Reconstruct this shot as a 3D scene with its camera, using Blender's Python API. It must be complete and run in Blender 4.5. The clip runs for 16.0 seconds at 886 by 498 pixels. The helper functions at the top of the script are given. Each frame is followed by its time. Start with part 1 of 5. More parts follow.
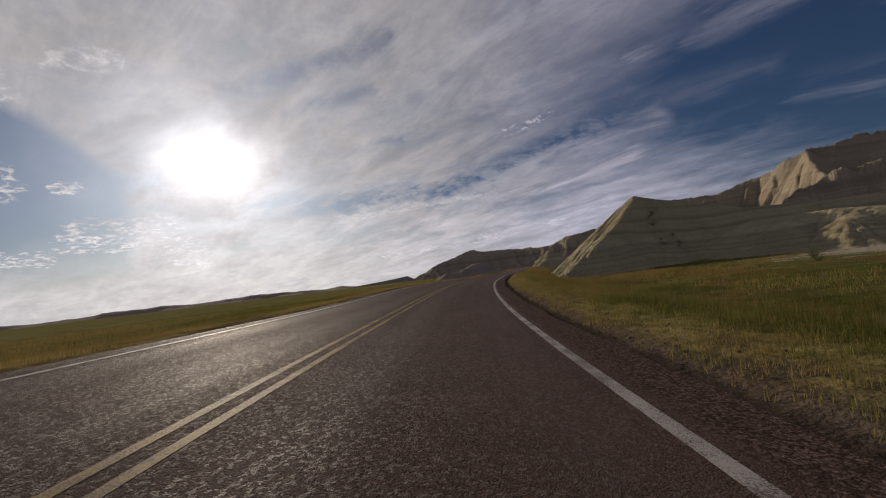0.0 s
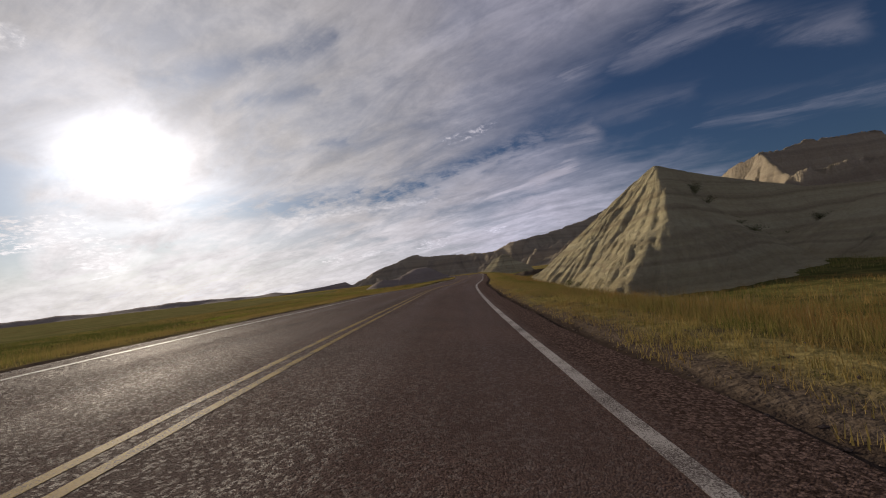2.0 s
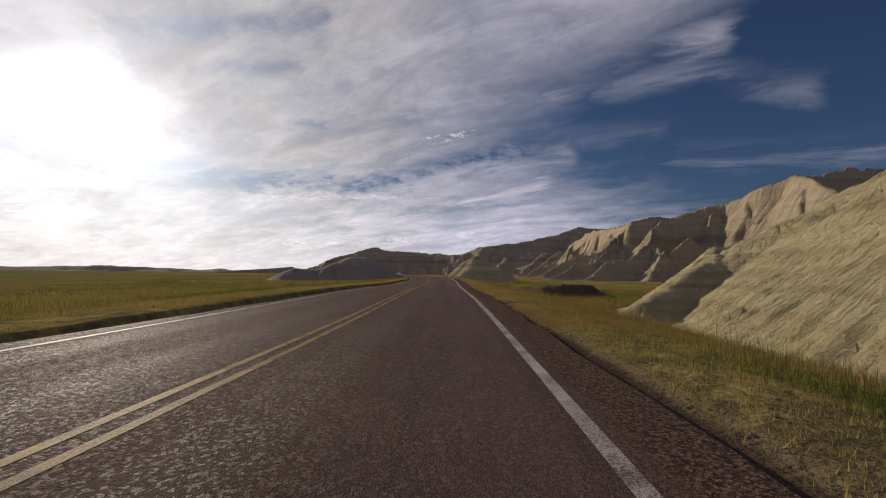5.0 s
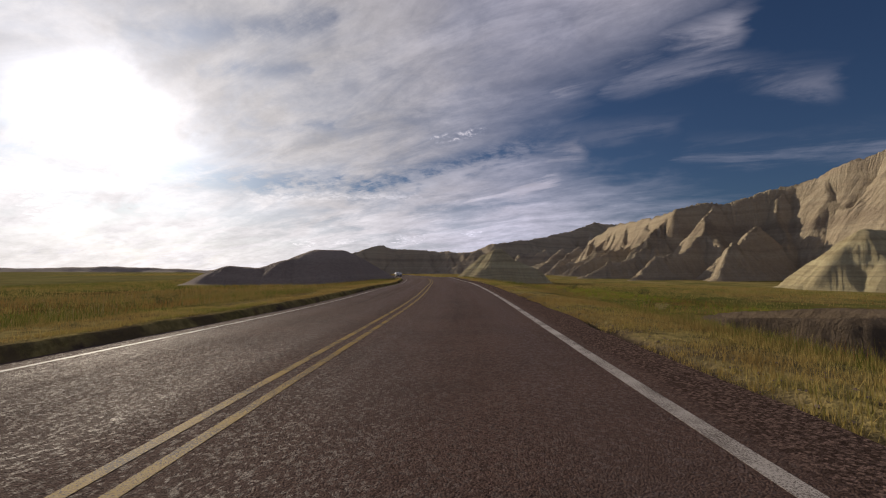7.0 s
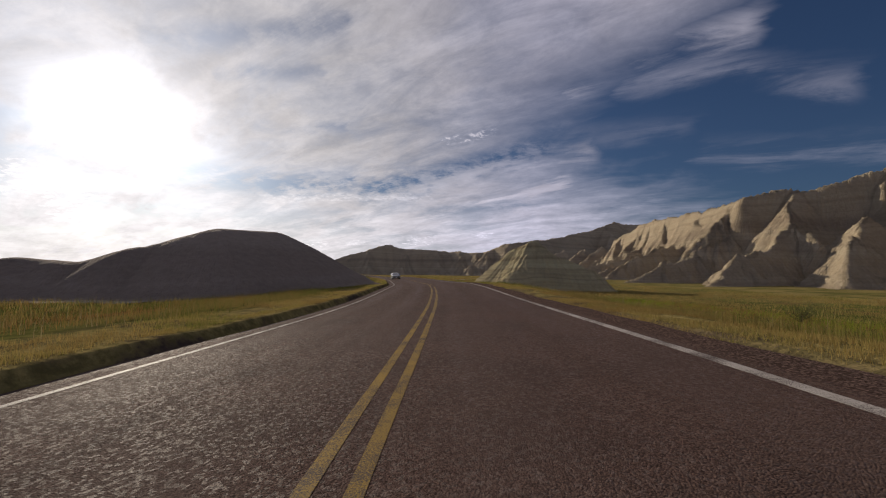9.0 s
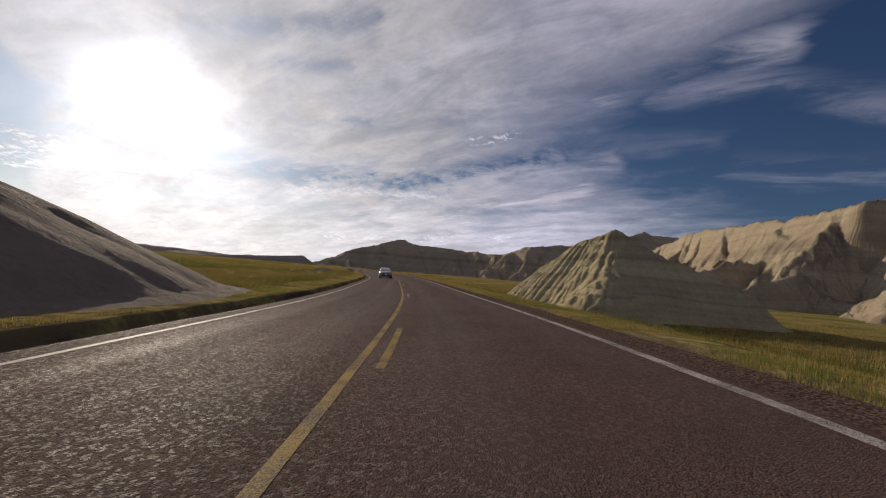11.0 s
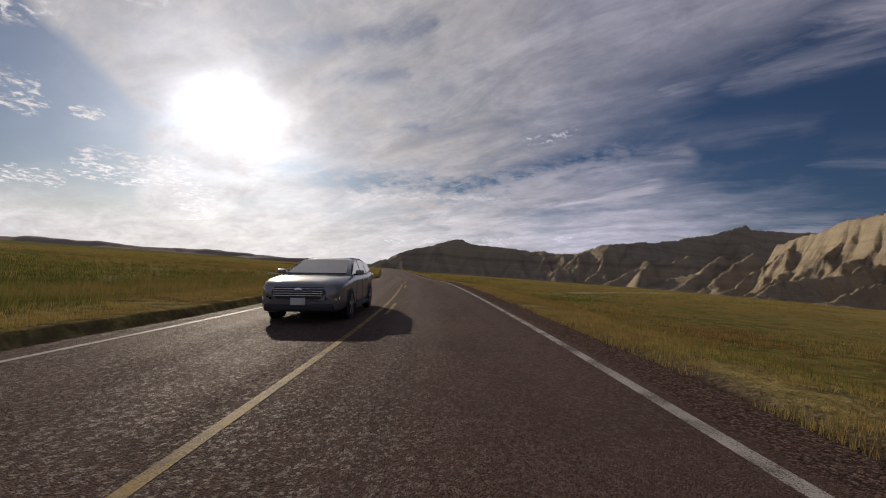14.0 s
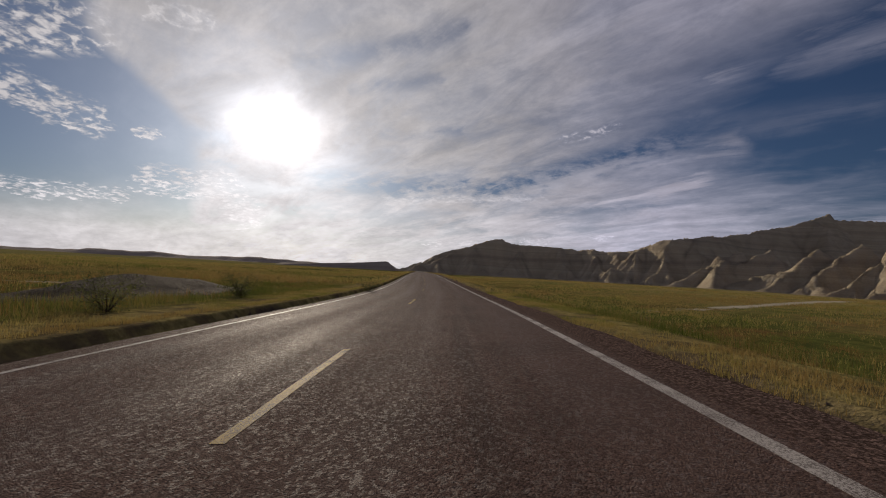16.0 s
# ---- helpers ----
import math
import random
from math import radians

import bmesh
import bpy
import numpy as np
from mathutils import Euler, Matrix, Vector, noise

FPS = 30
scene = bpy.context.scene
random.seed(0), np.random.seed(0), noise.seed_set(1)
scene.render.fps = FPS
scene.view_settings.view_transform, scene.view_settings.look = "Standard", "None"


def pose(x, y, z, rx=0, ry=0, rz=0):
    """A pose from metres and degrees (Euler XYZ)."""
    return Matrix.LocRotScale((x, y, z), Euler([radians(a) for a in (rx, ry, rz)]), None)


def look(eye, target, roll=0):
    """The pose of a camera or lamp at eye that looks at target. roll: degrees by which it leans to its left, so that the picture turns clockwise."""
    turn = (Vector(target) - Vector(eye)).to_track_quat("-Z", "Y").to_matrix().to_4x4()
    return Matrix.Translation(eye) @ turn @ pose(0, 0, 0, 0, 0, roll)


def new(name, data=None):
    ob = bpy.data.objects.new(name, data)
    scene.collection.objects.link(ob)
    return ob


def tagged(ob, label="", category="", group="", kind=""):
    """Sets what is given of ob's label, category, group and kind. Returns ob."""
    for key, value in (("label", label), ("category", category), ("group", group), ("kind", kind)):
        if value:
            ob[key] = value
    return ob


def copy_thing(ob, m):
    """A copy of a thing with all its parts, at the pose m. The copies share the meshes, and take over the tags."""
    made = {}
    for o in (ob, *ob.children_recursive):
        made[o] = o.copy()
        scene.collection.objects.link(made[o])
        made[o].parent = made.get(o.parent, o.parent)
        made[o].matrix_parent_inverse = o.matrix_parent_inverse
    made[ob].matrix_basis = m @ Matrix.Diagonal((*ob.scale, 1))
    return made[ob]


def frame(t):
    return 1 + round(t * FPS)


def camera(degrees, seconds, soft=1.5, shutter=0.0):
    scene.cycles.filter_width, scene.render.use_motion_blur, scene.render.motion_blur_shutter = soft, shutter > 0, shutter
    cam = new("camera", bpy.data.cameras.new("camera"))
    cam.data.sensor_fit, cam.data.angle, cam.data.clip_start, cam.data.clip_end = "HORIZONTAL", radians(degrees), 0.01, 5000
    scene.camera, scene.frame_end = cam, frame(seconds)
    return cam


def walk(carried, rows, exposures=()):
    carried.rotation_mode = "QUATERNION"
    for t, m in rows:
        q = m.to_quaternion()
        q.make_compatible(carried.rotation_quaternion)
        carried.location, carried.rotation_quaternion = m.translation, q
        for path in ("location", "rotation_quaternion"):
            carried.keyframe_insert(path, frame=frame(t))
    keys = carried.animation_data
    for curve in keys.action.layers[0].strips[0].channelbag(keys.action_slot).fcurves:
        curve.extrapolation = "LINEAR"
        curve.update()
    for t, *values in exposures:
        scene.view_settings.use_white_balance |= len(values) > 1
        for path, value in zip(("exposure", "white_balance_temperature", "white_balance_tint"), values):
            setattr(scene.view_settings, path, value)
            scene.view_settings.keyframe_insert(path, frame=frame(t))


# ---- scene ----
cam = camera(96.2, 16.0, soft=1.1, shutter=0.0)
PATH = [
    (0.0, look((0.00, -0.00, 1.053), (-10.08, 48.85, 4.45), -6.94)),
    (0.5, look((-1.36, 7.19, 1.060), (-9.88, 56.35, 4.38), -9.46)),
    (1.0, look((-2.37, 14.53, 1.085), (-8.62, 64.03, 4.26), -10.09)),
    (1.5, look((-3.10, 22.15, 1.128), (-7.57, 71.84, 4.49), -8.70)),
    (2.0, look((-3.64, 30.01, 1.168), (-6.63, 79.81, 4.45), -6.78)),
    (2.5, look((-3.99, 37.92, 1.167), (-5.83, 87.77, 4.54), -6.36)),
    (3.0, look((-4.14, 45.80, 1.133), (-4.44, 95.67, 4.76), -6.22)),
    (3.5, look((-4.06, 53.54, 1.101), (-3.14, 103.42, 4.31), -5.20)),
    (4.0, look((-3.87, 61.08, 1.096), (-2.59, 110.97, 4.27), -1.56)),
    (4.5, look((-3.63, 68.66, 1.096), (-2.23, 118.55, 4.21), 0.16)),
    (5.0, look((-3.39, 76.27, 1.097), (-2.06, 126.16, 4.19), 0.54)),
    (5.5, look((-3.16, 83.91, 1.097), (-2.04, 133.80, 4.25), 0.15)),
    (6.0, look((-2.98, 91.58, 1.098), (-2.15, 141.46, 4.38), -0.44)),
    (6.5, look((-2.84, 99.27, 1.100), (-2.33, 149.16, 4.43), -0.63)),
    (7.0, look((-2.80, 106.99, 1.103), (-2.59, 156.90, 4.05), 0.14)),
    (7.5, look((-2.79, 114.71, 1.105), (-3.09, 164.61, 4.16), 1.95)),
    (8.0, look((-2.90, 122.39, 1.112), (-4.43, 172.27, 4.21), 0.83)),
    (8.5, look((-3.04, 130.09, 1.122), (-4.13, 179.94, 4.84), -2.75)),
    (9.0, look((-3.18, 137.85, 1.129), (-4.31, 187.75, 4.23), 0.55)),
    (9.5, look((-3.33, 145.63, 1.130), (-4.56, 195.53, 4.10), 2.67)),
    (10.0, look((-3.50, 153.42, 1.131), (-5.05, 203.31, 4.14), 3.87)),
    (10.5, look((-3.75, 161.22, 1.131), (-5.92, 211.08, 4.17), 4.41)),
    (11.0, look((-4.13, 169.01, 1.131), (-7.29, 218.82, 4.14), 4.57)),
    (11.5, look((-4.69, 176.80, 1.129), (-9.22, 226.50, 4.05), 4.60)),
    (12.0, look((-5.57, 184.55, 1.107), (-11.84, 234.07, 4.05), 4.78)),
    (12.5, look((-6.61, 192.16, 1.083), (-13.76, 241.58, 3.68), 2.92)),
    (13.0, look((-7.73, 199.74, 1.082), (-15.69, 249.03, 3.74), 4.40)),
    (13.5, look((-9.01, 207.22, 1.083), (-18.41, 256.25, 3.96), 4.54)),
    (14.0, look((-10.44, 214.56, 1.084), (-20.83, 263.39, 3.86), 4.15)),
    (14.5, look((-12.02, 221.76, 1.084), (-23.83, 270.27, 3.82), 4.77)),
    (15.0, look((-13.76, 228.81, 1.086), (-26.69, 277.02, 3.95), 3.31)),
    (15.5, look((-15.66, 235.76, 1.090), (-29.61, 283.67, 4.27), 3.10)),
    (16.0, look((-17.68, 242.63, 1.093), (-32.57, 290.28, 3.93), 3.03)),
]
walk(cam, PATH, [(0.0, -0.52, 6180, 16), (1.5, -0.36, 6180, 16), (3.5, -0.19, 6180, 16), (7.0, -0.08, 6180, 16), (11.5, -0.08, 6180, 16),
                 (13.5, -0.25, 6180, 16), (16.0, -0.42, 6180, 16)])

# ------------------------------------------------------------------ light
SUN_AZ, SUN_EL = radians(-40.5), radians(18.0)
GLARE_EL = radians(17.0)  # brightest veil, a little under the sun
SUN_DIR = Vector((math.sin(SUN_AZ) * math.cos(SUN_EL), math.cos(SUN_AZ) * math.cos(SUN_EL), math.sin(SUN_EL)))

sun_data = bpy.data.lights.new("sun", "SUN")
sun_data.energy, sun_data.angle, sun_data.color = 4.5, radians(0.6), (1.0, 0.86, 0.62)
sun = new("sun", sun_data)
sun.matrix_world = look((0, 0, 60), Vector((0, 0, 60)) - SUN_DIR)


class Nodes:
    """Short way to lay out shader nodes."""

    def __init__(self, tree):
        self.t = tree
        tree.nodes.clear()

    def n(self, kind, **kw):
        node = self.t.nodes.new(kind)
        for key, value in kw.items():
            if key.startswith("i_"):
                node.inputs[key[2:].replace("_", " ")].default_value = value
            else:
                setattr(node, key, value)
        return node

    def link(self, a, b):
        self.t.links.new(a, b)
        return b

    def put(self, value, socket):
        if isinstance(value, bpy.types.NodeSocket):
            self.t.links.new(value, socket)
        else:
            socket.default_value = value

    def math(self, op, a, b=0.0, c=0.0, clamp=False):
        node = self.n("ShaderNodeMath", operation=op, use_clamp=clamp)
        for value, socket in zip((a, b, c), node.inputs):
            self.put(value, socket)
        return node.outputs[0]

    def vmath(self, op, a, b=(0, 0, 0)):
        node = self.n("ShaderNodeVectorMath", operation=op)
        self.put(a, node.inputs[0])
        if op == "SCALE":
            self.put(b, node.inputs["Scale"])
        else:
            self.put(b, node.inputs[1])
        return node.outputs["Value"] if op in ("DOT_PRODUCT", "LENGTH", "DISTANCE") else node.outputs[0]

    def mix(self, fac, a, b, mode="MIX"):
        node = self.n("ShaderNodeMix", data_type="RGBA", blend_type=mode)
        self.put(fac, node.inputs[0])
        for value, socket in ((a, node.inputs[6]), (b, node.inputs[7])):
            self.put((*value, 1.0) if isinstance(value, tuple) and len(value) == 3 else value, socket)
        return node.outputs[2]

    def noise(self, vector, scale, detail=4.0, rough=0.55, distort=0.0, colour=False):
        node = self.n("ShaderNodeTexNoise", i_Scale=scale, i_Detail=detail, i_Roughness=rough, i_Distortion=distort)
        self.link(vector, node.inputs["Vector"])
        return node.outputs["Color" if colour else "Fac"]

    def remap(self, value, a, b, c=0.0, d=1.0, smooth=True):
        node = self.n("ShaderNodeMapRange", interpolation_type="SMOOTHSTEP" if smooth else "LINEAR")
        self.put(value, node.inputs[0])
        for v, socket in zip((a, b, c, d), list(node.inputs)[1:5]):
            self.put(v, socket)
        return node.outputs[0]

    def split(self, vector):
        node = self.n("ShaderNodeSeparateXYZ")
        self.link(vector, node.inputs[0])
        return node.outputs

    def join(self, x, y, z):
        node = self.n("ShaderNodeCombineXYZ")
        for value, socket in zip((x, y, z), node.inputs):
            self.put(value, socket)
        return node.outputs[0]


def build_world():
    world = bpy.data.worlds.new("sky")
    scene.world = world
    world.use_nodes = True
    w = Nodes(world.node_tree)
    out = w.n("ShaderNodeOutputWorld")
    back = w.n("ShaderNodeBackground", i_Strength=0.1)
    w.link(back.outputs[0], out.inputs[0])
    sky = w.n("ShaderNodeTexSky", sky_type="NISHITA", sun_disc=False, sun_elevation=SUN_EL, sun_rotation=SUN_AZ)
    d = w.vmath("NORMALIZE", w.n("ShaderNodeTexCoord").outputs["Generated"])
    x, y, z = w.split(d)
    up = w.math("MAXIMUM", z, 0.0)
    flat = w.math("ADD", up, 0.2)
    px, py = w.math("DIVIDE", x, flat), w.math("DIVIDE", y, flat)
    # the cloud deck in perspective, streaks drawn out along one bearing
    c, s = math.cos(radians(118)), math.sin(radians(118))
    along = w.math("ADD", w.math("MULTIPLY", px, s), w.math("MULTIPLY", py, c))
    across = w.math("SUBTRACT", w.math("MULTIPLY", px, c), w.math("MULTIPLY", py, s))
    deck = w.join(w.math("MULTIPLY", along, 0.62), across, 0.0)
    silk_at = w.join(w.math("MULTIPLY", along, 0.36), across, 0.4)
    puff = w.join(px, py, 0.0)
    big = w.noise(deck, 1.1, 8.0, 0.60, 0.4)
    fine = w.noise(deck, 3.0, 9.0, 0.60, 0.5)
    silk = w.noise(silk_at, 4.2, 9.0, 0.62, 0.6)
    ripple = w.noise(w.join(w.math("MULTIPLY", along, 0.7), across, 2.0), 11.0, 8.0, 0.7, 0.3)
    lumps = w.noise(puff, 9.0, 7.0, 0.66, 0.2)
    dots = w.noise(puff, 26.0, 6.0, 0.6, 0.4)
    # bearing and height in degrees, ruffled so that no edge is straight
    deg = 180 / math.pi
    bearing = w.math("MULTIPLY", w.math("ARCTAN2", x, y), deg)
    height = w.math("MULTIPLY", w.math("ARCSINE", z), deg)
    ruffle = w.math("ADD", w.math("MULTIPLY", w.math("SUBTRACT", fine, 0.5), 9.0), w.math("MULTIPLY", w.math("SUBTRACT", silk, 0.5), 5.0))
    az = w.math("ADD", bearing, w.math("MULTIPLY", ruffle, 1.1))
    el = w.math("ADD", height, w.math("MULTIPLY", ruffle, 0.40))
    spot = w.join(az, el, 0.0)
    crisp = w.join(w.math("ADD", bearing, w.math("MULTIPLY", w.math("SUBTRACT", lumps, 0.5), 6.0)),
                   w.math("ADD", height, w.math("MULTIPLY", w.math("SUBTRACT", lumps, 0.5), 3.0)), 0.0)

    def streak(points, half, where=spot):
        """1 along a drawn-out cloud or gap, 0 beyond its half width."""
        total = None
        for (ax, ay), (bx, by) in zip(points, points[1:]):
            ex, ey = bx - ax, by - ay
            q = w.vmath("SUBTRACT", where, (ax, ay, 0))
            t = w.math("DIVIDE", w.vmath("DOT_PRODUCT", q, (ex, ey, 0)), ex * ex + ey * ey, clamp=True)
            r = w.vmath("LENGTH", w.vmath("SUBTRACT", q, w.vmath("SCALE", (ex, ey, 0), t)))
            v = w.remap(r, half, 0.0)
            total = v if total is None else w.math("MAXIMUM", total, v)
        return total

    # the veil thins out towards the north-east, reaching further out low down and high up, and ends in a curved rim towards the west
    rim = w.math("ADD", w.math("ADD", w.remap(height, 24, 35, 12, 42), w.remap(height, 15, 6, 0, 14)), w.remap(w.math("ABSOLUTE", w.math("SUBTRACT", height, 20)), 6, 0, 0, -5))
    ragged = w.math("ADD", az, w.math("ADD", w.math("MULTIPLY", w.math("SUBTRACT", big, 0.5), 34.0), w.math("MULTIPLY", w.math("SUBTRACT", fine, 0.5), 26.0)))
    west = w.math("ADD", w.math("SUBTRACT", bearing, w.remap(height, 14, 24, -50.5, -61.5)), w.math("MULTIPLY", ruffle, 0.35))
    veil = w.math("MULTIPLY", w.remap(w.math("SUBTRACT", ragged, rim), 15, -13), w.remap(west, -1.0, 2.2))
    density = w.math("ADD", w.math("ADD", w.math("MULTIPLY", fine, 0.38), w.math("MULTIPLY", ripple, 0.08)), w.math("ADD", w.math("MULTIPLY", big, 0.28), w.math("MULTIPLY", silk, 0.26)))
    veil = w.math("MULTIPLY", veil, w.remap(density, 0.40, 0.57, 0.50, 1.0))
    haze = w.remap(w.math("ADD", height, w.math("MULTIPLY", w.math("SUBTRACT", big, 0.5), 8.0)), 9, 1)
    mask = w.math("MAXIMUM", veil, w.math("MULTIPLY", haze, 0.92))
    for points, half, power in (
            ([(-36, 11.5), (-23.2, 11.4), (-15, 12.6)], 2.6, 1.0), ([(-11.5, 11.9), (-1.8, 13.8), (6.5, 15.9), (15, 18.2)], 3.0, 1.0),
            ([(-38, 26), (-28, 29), (-17, 31.9)], 2.4, 0.55), ([(-30, 24.5), (-20, 26)], 1.5, 0.45), ([(-26, 19), (-17, 19.6)], 1.3, 0.4),
            ([(-54, 15.2), (-47, 14.8)], 1.8, 0.7), ([(-53, 12.1), (-46, 11.8)], 1.5, 0.6), ([(-4, 8.5), (9, 9.5)], 1.2, 0.3), ([(-45, 7.4), (-34, 7.0)], 1.1, 0.5)):
        gap = w.math("MULTIPLY", streak(points, half), w.remap(w.math("ADD", w.math("MULTIPLY", lumps, 0.5), w.math("MULTIPLY", silk, 0.5)), 0.40, 0.58, 1.15, 0.25))
        mask = w.math("MULTIPLY", mask, w.math("SUBTRACT", 1.0, w.math("MULTIPLY", gap, power, 0.0, True)))
    wisps = w.remap(w.math("ADD", w.math("MULTIPLY", fine, 0.4), w.math("MULTIPLY", silk, 0.6)), 0.40, 0.60, 0.05, 1.15)
    broken = w.remap(w.math("ADD", w.math("MULTIPLY", dots, 0.6), w.math("MULTIPLY", lumps, 0.4)), 0.44, 0.60)
    heaped = None
    for points, half, power, where in (
            ([(8, 27.7), (16.7, 30.6), (27.5, 32)], 5.0, 0.9, spot), ([(17.5, 25.0), (20.6, 26), (29, 27.4), (37.5, 27.4)], 3.0, 0.8, spot),
            ([(0.2, 12.2), (9, 14.6), (19.5, 16.6)], 3.0, 0.62, spot), ([(-6.6, 7), (5.6, 10.4), (15.5, 12.4)], 3.8, 1.0, spot),
            ([(22, 8), (32, 7)], 3.0, 0.5, spot), ([(24, 25), (35, 23.8), (45, 19.5)], 3.0, 0.30, spot), ([(33, 15), (50, 12.5)], 2.5, 0.2, spot), ([(14, 19.5), (30, 18)], 2.5, 0.16, spot),
            ([(-1, 18.6), (5.6, 19.8)], 1.3, 0.5, crisp), ([(-6.2, 4.7), (-3, 4.9)], 0.8, 0.9, crisp), ([(-14.6, 4.2), (-12.8, 4.3)], 0.45, 0.9, crisp),
            ([(-20, 4.0), (-17.5, 4.1)], 0.4, 0.8, crisp), ([(3.4, 5.6), (5.6, 5.8)], 0.5, 0.7, crisp), ([(-54, 8.8), (-46.2, 9.6), (-43.5, 5.8)], 2.6, 0.95, crisp),
            ([(-66, 15.6), (-59.8, 13.8)], 2.4, 1.1, crisp), ([(-67, 20.5), (-60.5, 23)], 3.4, 1.0, crisp), ([(-56, 26.5), (-50, 27.5)], 1.6, 0.9, crisp), ([(-66, 6.2), (-56.6, 6.6)], 1.3, 0.8, crisp), ([(-55.4, 14), (-54.2, 14)], 0.9, 0.9, crisp)):
        value = w.math("MULTIPLY", streak(points, half, where), power)
        if where is crisp:
            value = w.math("MULTIPLY", w.remap(value, 0.05, 0.4), broken)
            heaped = value if heaped is None else w.math("MAXIMUM", heaped, value)
        else:
            value = w.math("MULTIPLY", value, wisps)
        mask = w.math("MAXIMUM", mask, value)
    # bright broken cloud added beside and behind the view to lift the shaded slopes
    fill_cloud = w.math("MULTIPLY", w.remap(w.math("ABSOLUTE", bearing), 72, 110), w.remap(height, 2, 10))
    fill_cloud = w.math("MULTIPLY", fill_cloud, w.remap(w.math("ADD", w.math("MULTIPLY", big, 0.5), w.math("MULTIPLY", lumps, 0.5)), 0.42, 0.54))
    mask = w.math("MAXIMUM", mask, w.math("MULTIPLY", fill_cloud, 0.6))
    glare = Vector((math.sin(SUN_AZ) * math.cos(GLARE_EL), math.cos(SUN_AZ) * math.cos(GLARE_EL), math.sin(GLARE_EL)))
    near_sun = w.vmath("DOT_PRODUCT", d, tuple(glare))
    g = w.math("MAXIMUM", near_sun, 0.0)
    # the sun behind the veil: a patch wider than high, uneven with the cloud
    sx = w.math("DIVIDE", w.math("ADD", bearing, 40.5), 1.4)
    sy = w.math("SUBTRACT", height, math.degrees(GLARE_EL))
    r2 = w.math("ADD", w.math("MULTIPLY", sx, sx), w.math("MULTIPLY", sy, sy))
    r2 = w.math("MULTIPLY", r2, w.remap(density, 0.38, 0.62, 0.55, 1.5))
    core = w.math("EXPONENT", w.math("MULTIPLY", r2, -1 / 3.3 ** 2))
    halo = w.math("EXPONENT", w.math("MULTIPLY", r2, -1 / 7.5 ** 2))
    light = w.math("ADD", w.math("ADD", 4.2, w.math("MULTIPLY", w.math("POWER", g, 9.0), 3.1)),
                   w.math("ADD", w.math("MULTIPLY", halo, 4.8), w.math("MULTIPLY", core, 15.0)))
    light = w.math("ADD", light, w.math("MULTIPLY", w.remap(height, 17, 3), w.math("ADD", 1.9, w.math("MULTIPLY", w.math("POWER", g, 4.0), 1.5))))
    # extra brightness of the unseen fill cloud
    light = w.math("ADD", light, w.math("MULTIPLY", fill_cloud, 3.0))
    light = w.math("MULTIPLY", light, w.math("MULTIPLY", w.remap(fine, 0.3, 0.7, 1.10, 0.88), w.math("MULTIPLY", w.remap(silk, 0.3, 0.7, 0.90, 1.11), w.remap(ripple, 0.3, 0.7, 0.93, 1.08))))
    light = w.math("ADD", light, w.math("MULTIPLY", heaped, 2.0))
    edge = w.math("MULTIPLY", broken, w.math("MULTIPLY", streak([(-26, 10.0), (-17, 10.5), (-3.4, 11.0)], 0.9, crisp), 1.8))
    light = w.math("ADD", light, edge)
    tone = w.mix(w.remap(near_sun, 0.6, 0.98), (0.99, 0.96, 1.08), (1.05, 1.0, 0.93))
    cloud = w.vmath("SCALE", tone, light)
    blue = w.mix(1.0, sky.outputs[0], (0.20, 0.27, 0.375), "MULTIPLY")
    glow = w.vmath("SCALE", (1.0, 0.95, 0.88), w.math("ADD", w.math("MULTIPLY", w.math("POWER", g, 14.0), 2.0), w.math("ADD", w.math("MULTIPLY", core, 14.0), w.math("MULTIPLY", halo, 2.5))))
    clear = w.vmath("ADD", blue, glow)
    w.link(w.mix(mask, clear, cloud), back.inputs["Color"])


build_world()

# ------------------------------------------------------------------ noise on arrays
def hash2(ix, iy, seed):
    h = (ix.astype(np.int64) * 374761393 + iy.astype(np.int64) * 668265263 + seed * 974634541) & 0xFFFFFFFF
    h = ((h ^ (h >> 13)) * 1274126177) & 0xFFFFFFFF
    return ((h ^ (h >> 16)) & 0xFFFF) / 65535.0


def vnoise(x, y, seed=0):
    """Smooth value noise in -1..1."""
    x, y = np.asarray(x, float), np.asarray(y, float)
    ix, iy = np.floor(x), np.floor(y)
    fx, fy = x - ix, y - iy
    fx, fy = fx * fx * fx * (fx * (fx * 6 - 15) + 10), fy * fy * fy * (fy * (fy * 6 - 15) + 10)
    a, b = hash2(ix, iy, seed), hash2(ix + 1, iy, seed)
    c, d = hash2(ix, iy + 1, seed), hash2(ix + 1, iy + 1, seed)
    return ((a + (b - a) * fx) * (1 - fy) + (c + (d - c) * fx) * fy) * 2 - 1


def fbm(x, y, seed=0, octaves=4, gain=0.5):
    total, amp, size = 0.0, 1.0, 0.0
    for k in range(octaves):
        total = total + amp * vnoise(x * 2**k + 17.3 * k, y * 2**k - 9.1 * k, seed + k)
        size += amp
        amp *= gain
    return total / size


def smooth(a, b, v):
    t = np.clip((np.asarray(v, float) - a) / (b - a), 0, 1)
    return t * t * (3 - 2 * t)


